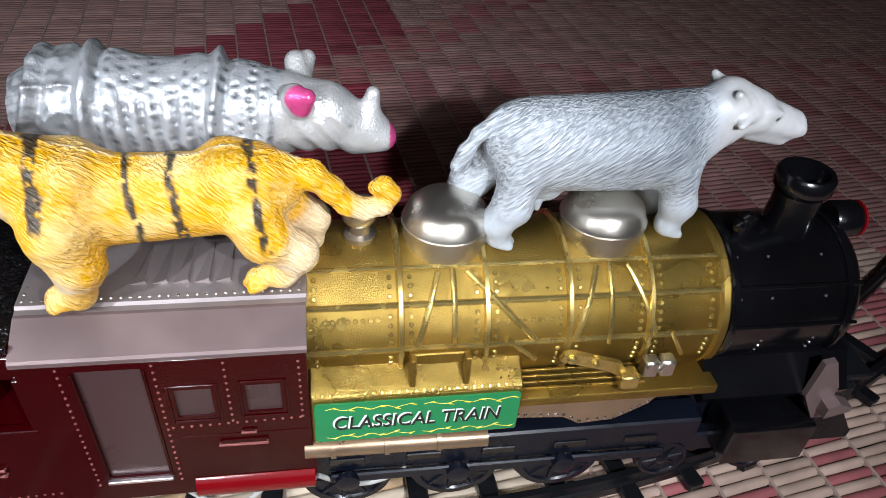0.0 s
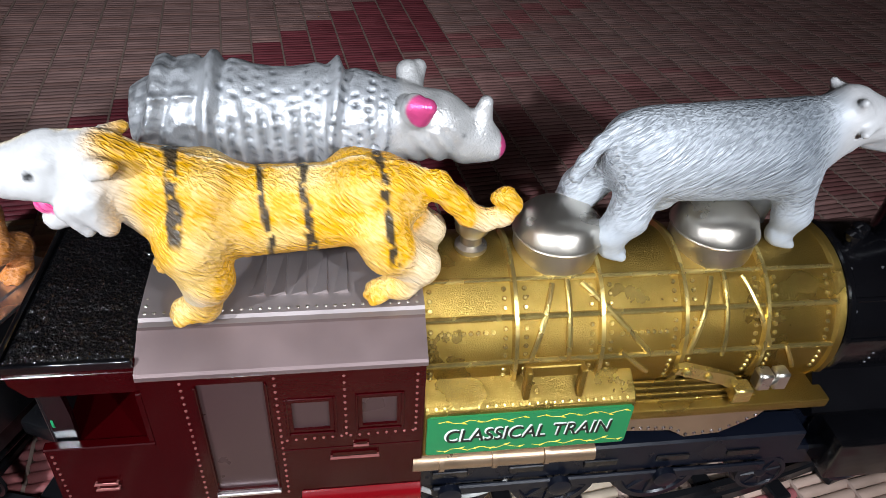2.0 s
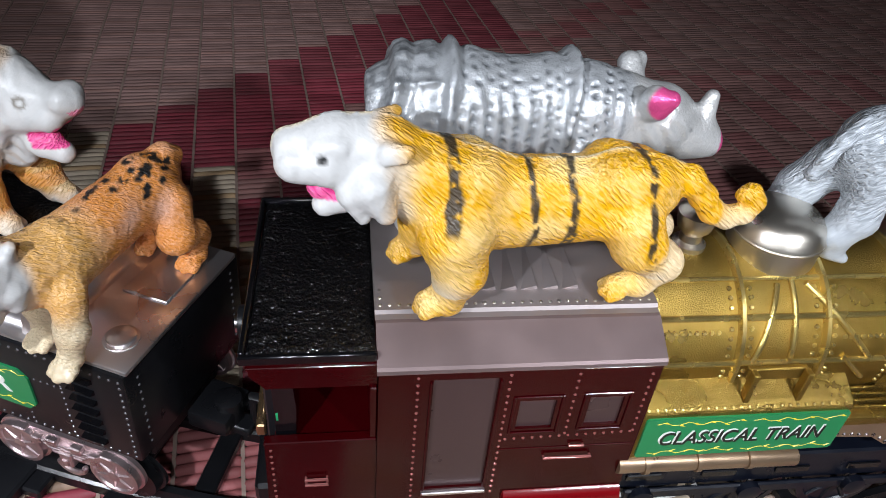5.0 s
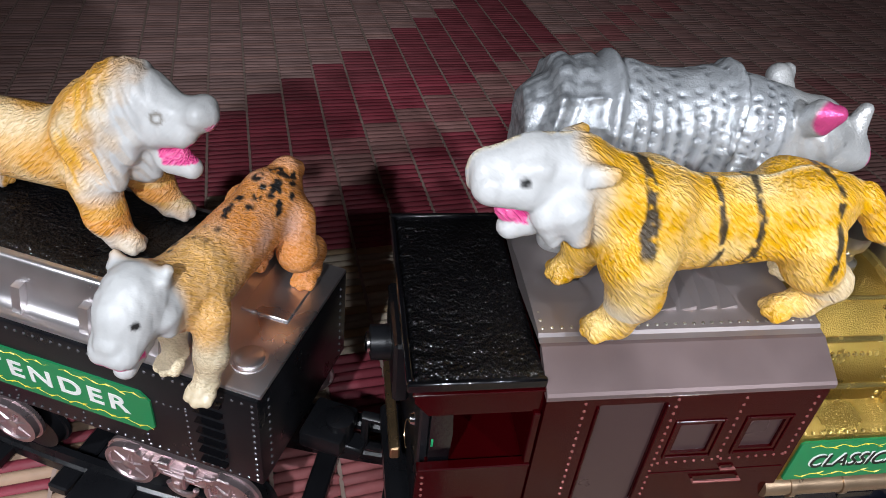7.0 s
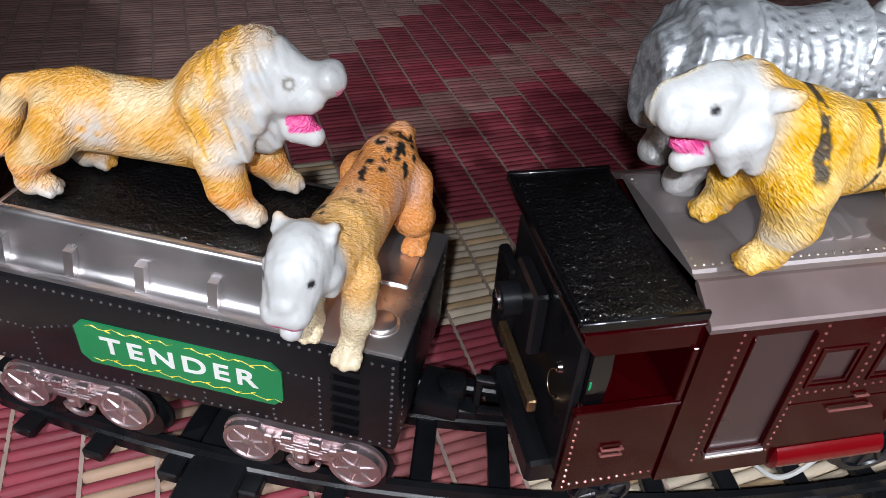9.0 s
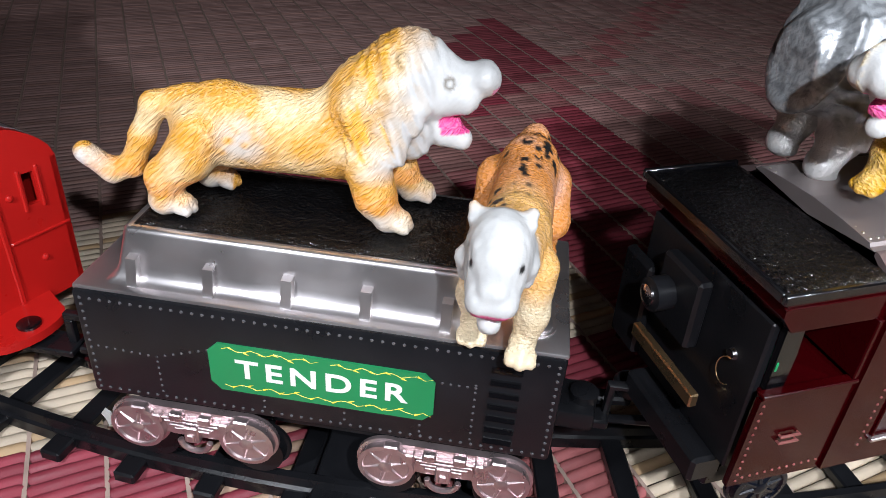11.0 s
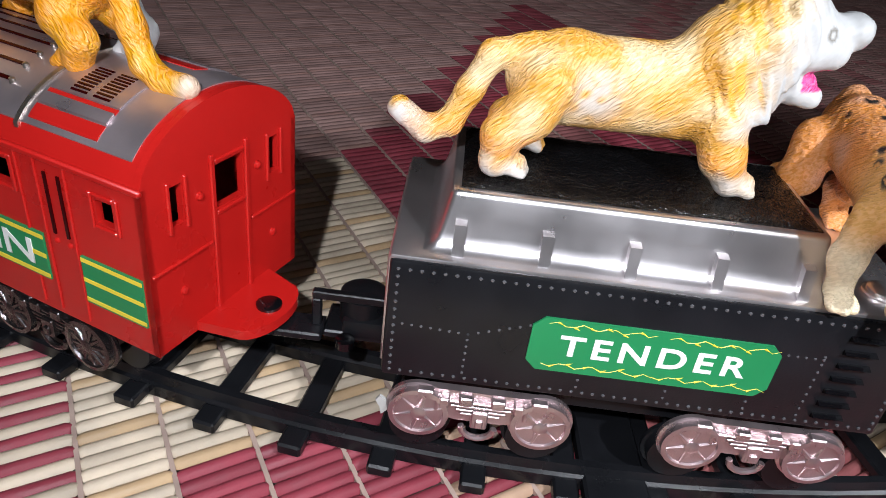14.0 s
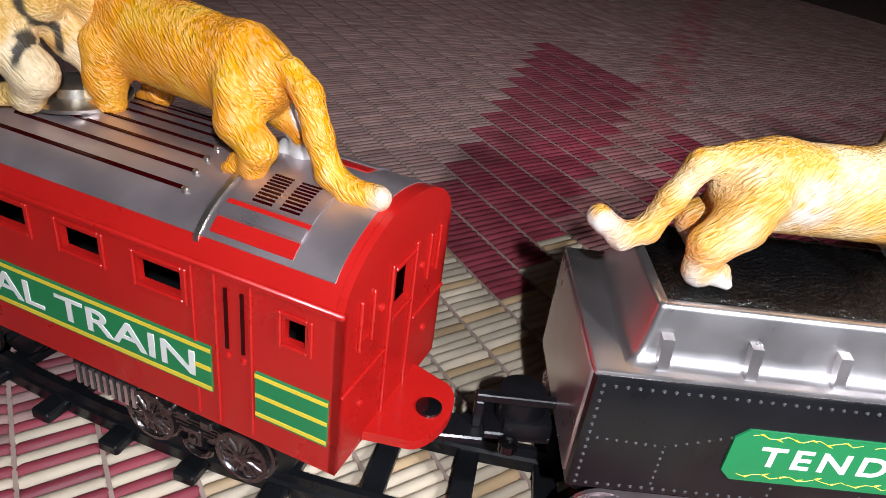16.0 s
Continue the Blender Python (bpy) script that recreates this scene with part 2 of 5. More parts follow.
def mat_colour(col, s, r, k):
    """The dye of rod k of a column, s across the columns and r along them, in mm; far dyes carry the light's fall-off.
    """
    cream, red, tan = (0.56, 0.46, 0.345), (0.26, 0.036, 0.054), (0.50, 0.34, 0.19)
    # far rods darker and redder: light fall-off and haze put into the dye
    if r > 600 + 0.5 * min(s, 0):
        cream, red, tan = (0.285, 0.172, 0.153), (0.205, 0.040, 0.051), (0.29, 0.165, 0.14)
    step = round(s / COLUMN) * COLUMN
    low, high = 545 + 0.8 * step, 680 + 1.0 * step
    if low < r < high and -190 < s < 185:
        return red
    if -84 < s < -22 and 292 < r < 374:
        return cream if k % 3 else tan
    if -84 < s < 110 and 255 < r < low - 60:
        return red
    if s < -330 and r < 440:
        return red if k % 2 else cream
    if -300 < s < -222 and 225 < r < 300:
        return red
    if -140 < s <= -78 and r < 262:
        return (0.34, 0.10, 0.10)
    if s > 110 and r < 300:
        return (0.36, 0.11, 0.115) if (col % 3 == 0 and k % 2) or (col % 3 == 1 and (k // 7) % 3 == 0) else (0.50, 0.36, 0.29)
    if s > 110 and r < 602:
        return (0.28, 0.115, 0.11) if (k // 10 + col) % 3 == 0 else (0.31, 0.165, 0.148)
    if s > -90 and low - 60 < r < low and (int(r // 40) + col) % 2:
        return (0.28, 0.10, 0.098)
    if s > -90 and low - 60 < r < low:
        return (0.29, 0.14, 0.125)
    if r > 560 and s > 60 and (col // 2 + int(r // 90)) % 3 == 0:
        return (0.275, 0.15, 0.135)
    if -222 <= s < -150 and r < 300:
        return red if k % 2 else (0.42, 0.27, 0.18)
    return tan if (k * 7 + col * 3) % 5 == 2 else cream


CLOSE = (range(-3, 5), 46, 84)  # the columns and rods beside the tender and the carriage, each a piece of its own


def mat_rods(columns, r0, r1, rng, skip=True):
    """Vertices, faces and dyes of the half-round rods of some columns."""
    verts, faces, dyes = [], [], []
    for c in columns:
        s0 = SHIFT + c * COLUMN
        for k in range(int(r0 / PITCH), int(r1 / PITCH)):
            if skip and c in CLOSE[0] and CLOSE[1] <= k < CLOSE[2]:
                continue
            r = k * PITCH + rng.uniform(-0.25, 0.25)
            tilt = rng.uniform(-0.02, 0.02) + 0.06
            h = rng.uniform(1.5, 2.1)
            shade = rng.uniform(0.8, 1.15)
            base = len(verts)
            for e, (ds, squash) in enumerate(((0.35, 0.6), (2.2, 1.0), (COLUMN - 2.2, 1.0), (COLUMN - 0.35, 0.6))):
                for a, b in ((-2.6, -0.4), (-1.6, 0.75), (0, 1.0), (1.6, 0.75), (2.6, -0.4)):
                    p = ALONG * (s0 + ds) + UPWARD * (r + a * (0.55 + 0.45 * squash) + tilt * (ds - COLUMN / 2))
                    verts.append((p.x * MM, p.y * MM, (h * b * squash - 2.2) * MM))
            for e in range(3):
                for a in range(4):
                    i = base + e * 5 + a
                    faces.append((i, i + 5, i + 6, i + 1))
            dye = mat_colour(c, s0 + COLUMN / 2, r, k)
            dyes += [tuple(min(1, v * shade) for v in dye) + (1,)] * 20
    return verts, faces, dyes


def dyed_mesh(name, verts, faces, dyes, mat, smooth=True):
    me = bpy.data.meshes.new(name)
    me.from_pydata(verts, [], faces)
    layer = me.color_attributes.new("dye", "FLOAT_COLOR", "POINT")
    layer.data.foreach_set("color", np.array(dyes, dtype=np.float32).ravel())
    if smooth:
        me.polygons.foreach_set("use_smooth", [True] * len(me.polygons))
    me.materials.append(mat)
    return me


REED = material("dyed_reed", (0.5, 0.4, 0.3), 0.62, 0.0, 0.18, 60, 0.0002, 700, attr="dye", stretch=(1, 1, 1))
THREAD = material("stitching_thread", (0.40, 0.29, 0.24), 0.8, 0.0, 0.2, 90)
FLOORING = material("dark_floor", (0.10, 0.07, 0.055), 0.6, 0.0, 0.2, 6)

bm = bmesh.new()
bmesh.ops.create_grid(bm, x_segments=1, y_segments=1, size=6000)
for v in bm.verts:
    v.co.z = -4.5
tagged(part("floor", bm, FLOORING, None), "dark plain floor beneath the reed mat", "floor", kind="structure")

rng = random.Random(5)
mat_thing = thing("reed_mat", Matrix(), "woven reed mat in cream with dyed red stepped blocks", "mat", kind="structure")
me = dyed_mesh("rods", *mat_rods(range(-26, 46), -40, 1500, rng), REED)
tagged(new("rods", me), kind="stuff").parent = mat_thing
for c in CLOSE[0]:
    for k in range(CLOSE[1], CLOSE[2]):
        new("rod", dyed_mesh("rod", *mat_rods((c,), (k + 0.01) * PITCH, (k + 1.01) * PITCH, rng, False), REED)).parent = mat_thing
bm = bmesh.new()
for c in range(-26, 47):
    s = SHIFT + c * COLUMN
    a, b = ALONG * s + UPWARD * -40, ALONG * s + UPWARD * 1500
    box(bm, -0.8, 0.8, 0, 1540, -3.2, -1.0)
    bm.verts.ensure_lookup_table()
    for v in bm.verts[-8:]:
        p = a + UPWARD * v.co.y + ALONG * v.co.x
        v.co.x, v.co.y = p.x, p.y
part("stitching", bm, THREAD, mat_thing, kind="stuff")

# ---- the walls of the dim room, far off ----
ROOMWALL = material("dim_wall", (0.30, 0.22, 0.17), 0.8, 0.0, 0.15, 2)
for i, (x0, x1, y0, y1) in enumerate(((-3000, 3000, 3000, 3100), (-3000, 3000, -2100, -2000), (-3100, -3000, -2100, 3100), (3000, 3100, -2100, 3100))):
    bm = bmesh.new()
    # this wall's window and its area lamp are added, unseen, to lift the shadows
    if i == 1:
        for xa, xb, za, zb in ((x0, -1500, -5, 2700), (1500, x1, -5, 2700), (-1500, 1500, -5, 800), (-1500, 1500, 2200, 2700)):
            box(bm, xa, xb, y0, y1, za, zb)
        frame_bm = bmesh.new()
        for xa, xb, za, zb in ((-1500, -1450, 800, 2200), (1450, 1500, 800, 2200), (-1450, 1450, 800, 850), (-1450, 1450, 2150, 2200)):
            box(frame_bm, xa, xb, y0 + 5, y1 - 5, za, zb)
        window = tagged(part("added_window_1", frame_bm, ROOMWALL, None), "plain frame of an unseen window added for the fill lamp", "window", kind="structure")
        fill_lamp = bpy.data.lights.new("added_fill_light", "AREA")
        fill_lamp.shape, fill_lamp.size, fill_lamp.size_y, fill_lamp.energy, fill_lamp.color = "RECTANGLE", 2.88, 1.28, FILL_WATTS, (0.86, 0.88, 1.0)
        new("added_fill_light", fill_lamp).matrix_world = look((0, y0 * MM, 1.5), (0, y0 * MM + 1, 1.5))
    else:
        box(bm, x0, x1, y0, y1, -5, 2700)
    tagged(part("wall_" + "nswe"[i], bm, ROOMWALL, None), "plain wall of a dim room", "wall", kind="structure")
tagged(part("ceiling", box(bmesh.new(), -3100, 3100, -2100, 3100, 2705, 2800), ROOMWALL, None), "plain ceiling of a dim room", "ceiling", kind="structure")

# ---- the curved track ----
BEND = Vector((-139.0, 769.0))


def on_bend(radius, degrees):
    a = radians(degrees)
    return BEND.x + radius * math.sin(a), BEND.y - radius * math.cos(a)


track = thing("toy_track", Matrix(), "black plastic toy railway track on a curve, lying on the mat", "track")
for name, radius in (("rail", 612), ("rail", 575)):
    bm = bmesh.new()
    rows = []
    for i in range(-70, 71):
        ring = []
        for dr, z in ((-3.4, 0.5), (-3.4, 5.5), (-2.2, 6.3), (-1.4, 9.6), (1.4, 9.6), (2.2, 6.3), (3.4, 5.5), (3.4, 0.5)):
            x, y = on_bend(radius + dr, i)
            ring.append(bm.verts.new((x, y, z)))
        rows.append(ring)
    for a, b in zip(rows, rows[1:]):
        for k in range(8):
            bm.faces.new((a[k], a[(k + 1) % 8], b[(k + 1) % 8], b[k]))
    part(name, bm, BLACKMATT, track)
bm = box(bmesh.new(), -4.2, 4.2, 557, 624, 0.3, 5.0, 0.8, 1)
sleeper_first = None
for k in range(-14, 21):
    a = -17.48 + 2.86 * k
    m = Matrix.Translation((BEND.x * MM, BEND.y * MM, 0)) @ Matrix.Rotation(radians(a + 180), 4, "Z")
    if sleeper_first is None:
        sleeper_first = part("sleeper", bm, BLACKMATT, track)
        ob = sleeper_first
    else:
        ob = new("sleeper", sleeper_first.data)
        ob.parent = track
    ob.matrix_basis = m
bm = box(bmesh.new(), -11, 11, 566, 634, 0.6, 6.6, 1.0, 1)
part("joint_plate", bm, BLACKMATT, track).matrix_basis = Matrix.Translation((BEND.x * MM, BEND.y * MM, 0)) @ Matrix.Rotation(radians(180 - 10.2), 4, "Z")

# ---- vehicle pieces ----


def spoked_wheel(parent, x, y, z, r, mat, spokes=6):
    """A wheel whose face looks to -y, with tyre, spokes and hub."""
    bm = bmesh.new()
    prof = ((r * 0.80, -1.6), (r * 0.84, -2.4), (r, -2.2), (r, 0.2), (r * 1.10, 0.6), (r * 1.10, 2.0), (r * 0.75, 2.0))
    lathe(bm, prof, (x, y, z), "y", 36)
    w = part("wheel", bm, mat, parent, smooth=True)
    bm = lathe(bmesh.new(), ((r * 0.80, -1.0), (r * 0.80, 0.5)), (x, y, z), "y", 24)
    part("disc", bm, mat, w)
    bm = bmesh.new()
    for k in range(spokes):
        a = 2 * math.pi * (k + 0.3) / spokes
        rod(bm, (x + r * 0.15 * math.cos(a), y - 1.5, z + r * 0.15 * math.sin(a)), (x + r * 0.82 * math.cos(a), y - 1.3, z + r * 0.82 * math.sin(a)), r * 0.11, r * 0.07, 6)
    part("spokes", bm, mat, w, smooth=True)
    part("hub", lathe(bmesh.new(), ((r * 0.26, -0.6), (r * 0.26, -2.4), (r * 0.12, -3.0)), (x, y, z), "y", 16), mat, w, smooth=True)
    return w


def bogie(parent, x, y, z, r, gap, mat, spokes=6):
    """A two-axle truck about x with its outer face at y; side frame with springs and axle boxes."""
    bm = bmesh.new()
    prism(bm, ((x - gap / 2, z - 1), (x - 7, z - 3), (x + 7, z - 3), (x + gap / 2, z - 1), (x + gap / 2, z + 9), (x - gap / 2, z + 9)), "y", y + 0.2, y + 3)
    truck = part("bogie", bm, mat, parent)
    for s in (-1, 1):
        spoked_wheel(truck, x + s * gap / 2, y, z, r, mat, spokes)
    for k in range(4):
        part("spring_leaf", box(bmesh.new(), x - 11 + k * 1.6, x + 11 - k * 1.6, y - 1.6, y + 0.5, z + 5.2 - k * 1.5, z + 6.2 - k * 1.5, 0.25, 1), mat, truck)
    bm = box(bmesh.new(), x - 2.6, x + 2.6, y - 2.6, y + 0.5, z - 3.5, z + 3.5, 0.5, 1)
    box(bm, x - 1.2, x + 1.2, y - 3.3, y - 2, z - 2.6, z + 0.6, 0.3, 1)
    part("spring_box", bm, mat, truck)
    ring = [(x + 5.2 * math.cos(q), y - 0.4, z - 4.6 + 4.6 * math.sin(q)) for q in [math.pi * (1 + i / 8) for i in range(9)]]
    part("hanger", tube(bmesh.new(), ring, 1.1), mat, truck, smooth=True)
    for s in (-1, 1):
        for u, w, h in ((0.13, 2.2, 8.4), (0.30, 1.6, 7.2), (0.46, 2.6, 9.6)):
            bm = box(bmesh.new(), x + s * gap * u - w, x + s * gap * u + w, y - 2.4, y + 1, z + h - 3.4, z + h, 0.5, 1)
            part("axle_guard", bm, mat, truck)
        bm = rod(bmesh.new(), (x + s * gap * 0.36, y - 1.2, z + 7.5), (x + s * gap * 0.36, y - 1.2, z + 1.5), 1.1, 0.8, 10)
        part("shock_absorber", bm, mat, truck, smooth=True)
    return truck


def vine(bm, x0, x1, y, z, n, rng, up=1):
    """A printed tendril with leaves along the edge of a sticker."""
    last = None
    for i in range(n + 1):
        x = x0 + (x1 - x0) * i / n
        q = z + 0.8 * math.sin(i * 1.9) * up
        if last:
            rod(bm, last, (x, y, q), 0.11, 0.11, 4)
            if i % 2:
                rod(bm, (x, y, q), (x + 1.7, y, q - 0.8 * up), 0.36, 0.05, 5)
            if i % 3 == 0:
                rod(bm, (x, y, q), (x + 2.4, y, q + 1.0 * up), 0.09, 0.07, 4)
        last = (x, y, q)


def notched(x0, x1, z0, z1, c):
    return [(x0 + c, z0), (x1 - c, z0), (x1, z0 + c), (x1, z1 - c), (x1 - c, z1), (x0 + c, z1), (x0, z1 - c), (x0, z0 + c)]


def coupling_bar(name, m, length):
    t = thing(name, m, "black plastic coupling bar between two vehicles over the track", "coupling")
    part("bar", box(bmesh.new(), 0, length, -3, 3, 35, 39, 1, 1), BLACKMATT, t)
    part("loop", tube(bmesh.new(), ((length * 0.7, -7, 33), (length * 0.7, -7, 49), (length * 1.2, -7, 49), (length * 1.2, -7, 33), (length * 0.7, -7, 33)), 1.6), BLACKMATT, t, smooth=True)
    part("hook", lathe(bmesh.new(), ((5.5, 0), (6.5, 1), (6.5, 4), (5.5, 5)), (length * 1.0, 2, 39), "z", 20), BLACKMATT, t, smooth=True)
    return t


# ---- the tender ----
TENDER = pose(-0.3284, 0.1751, 0, 0, 0, -11.6)
tender = thing("toy_tender", TENDER, "black toy coal tender with silver deck on the track", "toy train")
W_T = 66
bm = box(bmesh.new(), 0, 149, 0, W_T, 45, 86, 1.2, 2)
part("body", bm, BLACKMATT, tender, "black riveted tender side", smooth=True)
bm = box(bmesh.new(), -0.3, 149.3, 1.2, W_T - 1.2, 85.2, 87.2, 0.9, 2)
part("deck", bm, DARKSILVER, tender, "satin silver deck", smooth=True)
bm = box(bmesh.new(), -0.8, 0.6, 3, W_T - 3, 48, 85.5, 0.4, 1)
part("end_panel", bm, DARKSILVER, tender, smooth=True)
bm = bmesh.new()
rings = []
for d, z in ((0, 86.9), (1.7, 87.3), (3.1, 88.3), (4.1, 89.9), (4.8, 92.2), (5.8, 97), (6.9, 102.6), (7.2, 103.6), (7.9, 104.1), (9.0, 104.2)):
    x0, x1, y0, y1 = 7 + d, 122 - d * 0.62, 2.8 + d, W_T - 2.8 - d
    ring = []
    for cx, cy, a0 in ((x0 + 2, y0 + 2, 180), (x1 - 2, y0 + 2, 270), (x1 - 2, y1 - 2, 0), (x0 + 2, y1 - 2, 90)):
        ring += [bm.verts.new((cx + 2 * math.cos(radians(a0 + q)), cy + 2 * math.sin(radians(a0 + q)), z)) for q in (0, 30, 60, 90)]
    rings.append(ring)
for u, v in zip(rings, rings[1:]):
    for k in range(16):
        bm.faces.new((u[k], u[(k + 1) % 16], v[(k + 1) % 16], v[k]))
bm.faces.new(rings[-1])
part("bunker", bm, DARKSILVER, tender, "satin silver coal bunker", smooth=True)
for i in range(5):
    x = 16.2 + i * 23.8
    bm = prism(bmesh.new(), ((3.6, 87), (5.6, 96.0), (8.6, 96.4), (7, 87)), "x", x, x + 3.2)
    part("rib", bm, DARKSILVER, tender)


def coal_sheet(parent, x0, x1, y0, y1, z, height, step=1.6):
    """A lumpy moulded coal surface."""
    bm = bmesh.new()
    nx, ny = int((x1 - x0) / step), int((y1 - y0) / step)
    grid = []
    for i in range(nx + 1):
        row = []
        for j in range(ny + 1):
            x, y = x0 + (x1 - x0) * i / nx, y0 + (y1 - y0) * j / ny
            edge = i in (0, nx) or j in (0, ny)
            row.append(bm.verts.new((x, y, z if edge else z + height * (0.5 + 0.5 * noise.noise(Vector((x * 0.35, y * 0.35, 3)))) + 0.35 * height * noise.noise(Vector((x * 0.9, y * 0.9, 8))))))
        grid.append(row)
    for i in range(nx):
        for j in range(ny):
            bm.faces.new((grid[i][j], grid[i + 1][j], grid[i + 1][j + 1], grid[i][j + 1]))
    return part("coal", bm, COAL, parent, "glossy black moulded coal", smooth=True)


coal_sheet(tender, 16.6, 115.8, 12.4, W_T - 12.4, 104.3, 1.5)
bm = bmesh.new()
n = (0, -1, 0)
stud_row(bm, (2.5, 0, 83.5), (147, 0, 83.5), n, 46, 0.6)
stud_row(bm, (2.5, 0, 47.5), (147, 0, 47.5), n, 46, 0.6)
stud_row(bm, (2.5, 0, 50), (2.5, 0, 81), n, 12, 0.6)
stud_row(bm, (147, 0, 50), (147, 0, 81), n, 12, 0.6)
stud_row(bm, (5, 0, 65), (24, 0, 64), n, 8, 0.5)
stud_row(bm, (24, 0, 64), (41, 0, 70), n, 7, 0.5)
stud_row(bm, (114, 0, 71), (124, 0, 71), n, 5, 0.5)
for x in (24, 58, 84, 108):
    stud_row(bm, (x, 0, 49.5), (x, 0, 62 if x == 24 else 55), n, 6 if x == 24 else 3, 0.5)
stud_row(bm, (124, 0, 49.5), (124, 0, 72), n, 9, 0.5)
for y in (6, 60):
    stud_row(bm, (149, y, 50), (149, y, 81), (1, 0, 0), 10, 0.6)
part("rivets", bm, RIVET, tender, kind="stuff")
for i in range(7):
    bm = prism(bmesh.new(), ((0.2, 80.5 - i * 4.8), (-2.0, 79.8 - i * 4.8), (0.2, 78.4 - i * 4.8)), "x", 128, 137)
    part("step_rung", bm, BLACK, tender)
plate = part("name_plate", prism(bmesh.new(), notched(41.5, 112, 55.2, 74, 3.2), "y", -0.7, 0.1), GREEN, tender, "green sticker with yellow tendrils")
letters("lettering", "TENDER", WHITE, plate, upright(77, -0.75, 65.0), 54, 7.2, "white capital lettering", 0.0, 0.12, 0.22, 1.3)
bm = bmesh.new()
rng = random.Random(2)
vine(bm, 46, 74, -0.72, 72.2, 12, rng)
vine(bm, 80, 109, -0.72, 72.0, 12, rng)
vine(bm, 46, 76, -0.72, 57.6, 12, rng, -1)
vine(bm, 78, 109, -0.72, 57.6, 12, rng, -1)
part("tendril_print", bm, YELLOW, plate, "yellow printed tendrils")
bogie(tender, 31.7, 1.2, 31.8, 9.3, 38, PINKCHROME)
bogie(tender, 116.9, 1.2, 31.8, 9.3, 38, PINKCHROME)
bogie(tender, 31.7, W_T - 5, 31.8, 9.3, 38, PINKCHROME)
bogie(tender, 116.9, W_T - 5, 31.8, 9.3, 38, PINKCHROME)
part("moulding_flash", prism(bmesh.new(), ((2.5, 34), (0.5, 35.5), (-0.8, 33.5), (0.6, 31), (1.2, 28), (3.2, 30)), "y", 0.6, 1.6), CABLE, tender, "pale scrap of moulding flash")
part("underframe", box(bmesh.new(), 6, 143, 12, W_T - 12, 30, 46, 1, 1), BLACKMATT, tender)
for x in (13, 51, 98, 136):
    part("axle", rod(bmesh.new(), (x, 5, 20.5), (x, W_T - 8, 20.5), 1.5), BLACKMATT, tender)
    for y in (8.5, W_T - 21):
        part("running_wheel", lathe(bmesh.new(), ((9.2, -2), (9.4, 2), (10.6, 2.2), (10.6, 3.6), (4, 3.8)), (x, y, 19.6), "y", 28), BLACKMATT, tender, smooth=True)
part("filler_cap", lathe(bmesh.new(), ((5.6, 0), (5.6, 0.8), (4.6, 0.9), (4.6, 1.8), (3.8, 2.2)), (139.5, 13, 87), "z", 28), DARKSILVER, tender, smooth=True)
part("hatch", box(bmesh.new(), 126, 143, 31.5, 57, 87, 88.2, 0.4, 1), DARKSILVER, tender, smooth=True)
for s, x in ((1, 149), (-1, 0)):
    bm = box(bmesh.new(), min(x, x + s * 16), max(x, x + s * 16), 24, 42, 36, 44, 1.5, 2)
    box(bm, min(x + s * 4, x + s * 22), max(x + s * 4, x + s * 22), 29, 37, 33, 37, 0.8, 1)
    lathe(bm, ((5, 32), (5, 47), (3, 48)), (x + s * 12, 33, 0), "z", 20)
    part("coupler", bm, BLACKMATT, tender, smooth=True)

# ---- the red carriage ----
CARRIAGE = pose(-0.393, 0.1862, 0, 0, 0, -34.0)
carriage = thing("toy_carriage", CARRIAGE, "bright red toy passenger carriage with silver roof on the track", "toy train")
W_C, LEN_C = 67, 215


def roof_line(k, rise=18.0, base=98.0):
    y = W_C * k
    return y, base + rise * (1 - (2 * k - 1) ** 2) ** 0.62


def walled(name, parent, mat, x0, x1, z0, z1, y0, y1, holes, bevel=0.0):
    """A side wall with window openings cut through, built of strips between the openings; holes are (x0, x1, z0, z1)."""
    bm = bmesh.new()
    xs = sorted({x0, x1, *[h[0] for h in holes], *[h[1] for h in holes]})
    zs = sorted({z0, z1, *[h[2] for h in holes], *[h[3] for h in holes]})
    solid = {}
    for i in range(len(xs) - 1):
        for j in range(len(zs) - 1):
            cx, cz = (xs[i] + xs[i + 1]) / 2, (zs[j] + zs[j + 1]) / 2
            solid[i, j] = not any(h[0] < cx < h[1] and h[2] < cz < h[3] for h in holes)
    vs = {}

    def vert(i, j, s):
        if (i, j, s) not in vs:
            vs[i, j, s] = bm.verts.new((xs[i], y1 if s else y0, zs[j]))
        return vs[i, j, s]
    for (i, j), ok in solid.items():
        if not ok:
            continue
        bm.faces.new([vert(a, b, 0) for a, b in ((i, j), (i + 1, j), (i + 1, j + 1), (i, j + 1))])
        bm.faces.new([vert(a, b, 1) for a, b in ((i, j), (i, j + 1), (i + 1, j + 1), (i + 1, j))])
        for di, dj, a, b in ((-1, 0, (i, j), (i, j + 1)), (1, 0, (i + 1, j), (i + 1, j + 1)), (0, -1, (i, j), (i + 1, j)), (0, 1, (i, j + 1), (i + 1, j + 1))):
            if not solid.get((i + di, j + dj), False):
                bm.faces.new((vert(*a, 0), vert(*b, 0), vert(*b, 1), vert(*a, 1)))
    return part(name, bm, mat, parent)


side_holes = [(-17, -10.8, 83, 90.5), (-65, -50.4, 84.3, 92), (-93, -79, 85.5, 93), (-121, -107, 86, 93.5), (-149, -135, 86, 93.5), (-177, -163, 86, 93.5)]
walled("near_side", carriage, RED, -LEN_C, 0, 42, 98, 0, 2.2, side_holes)
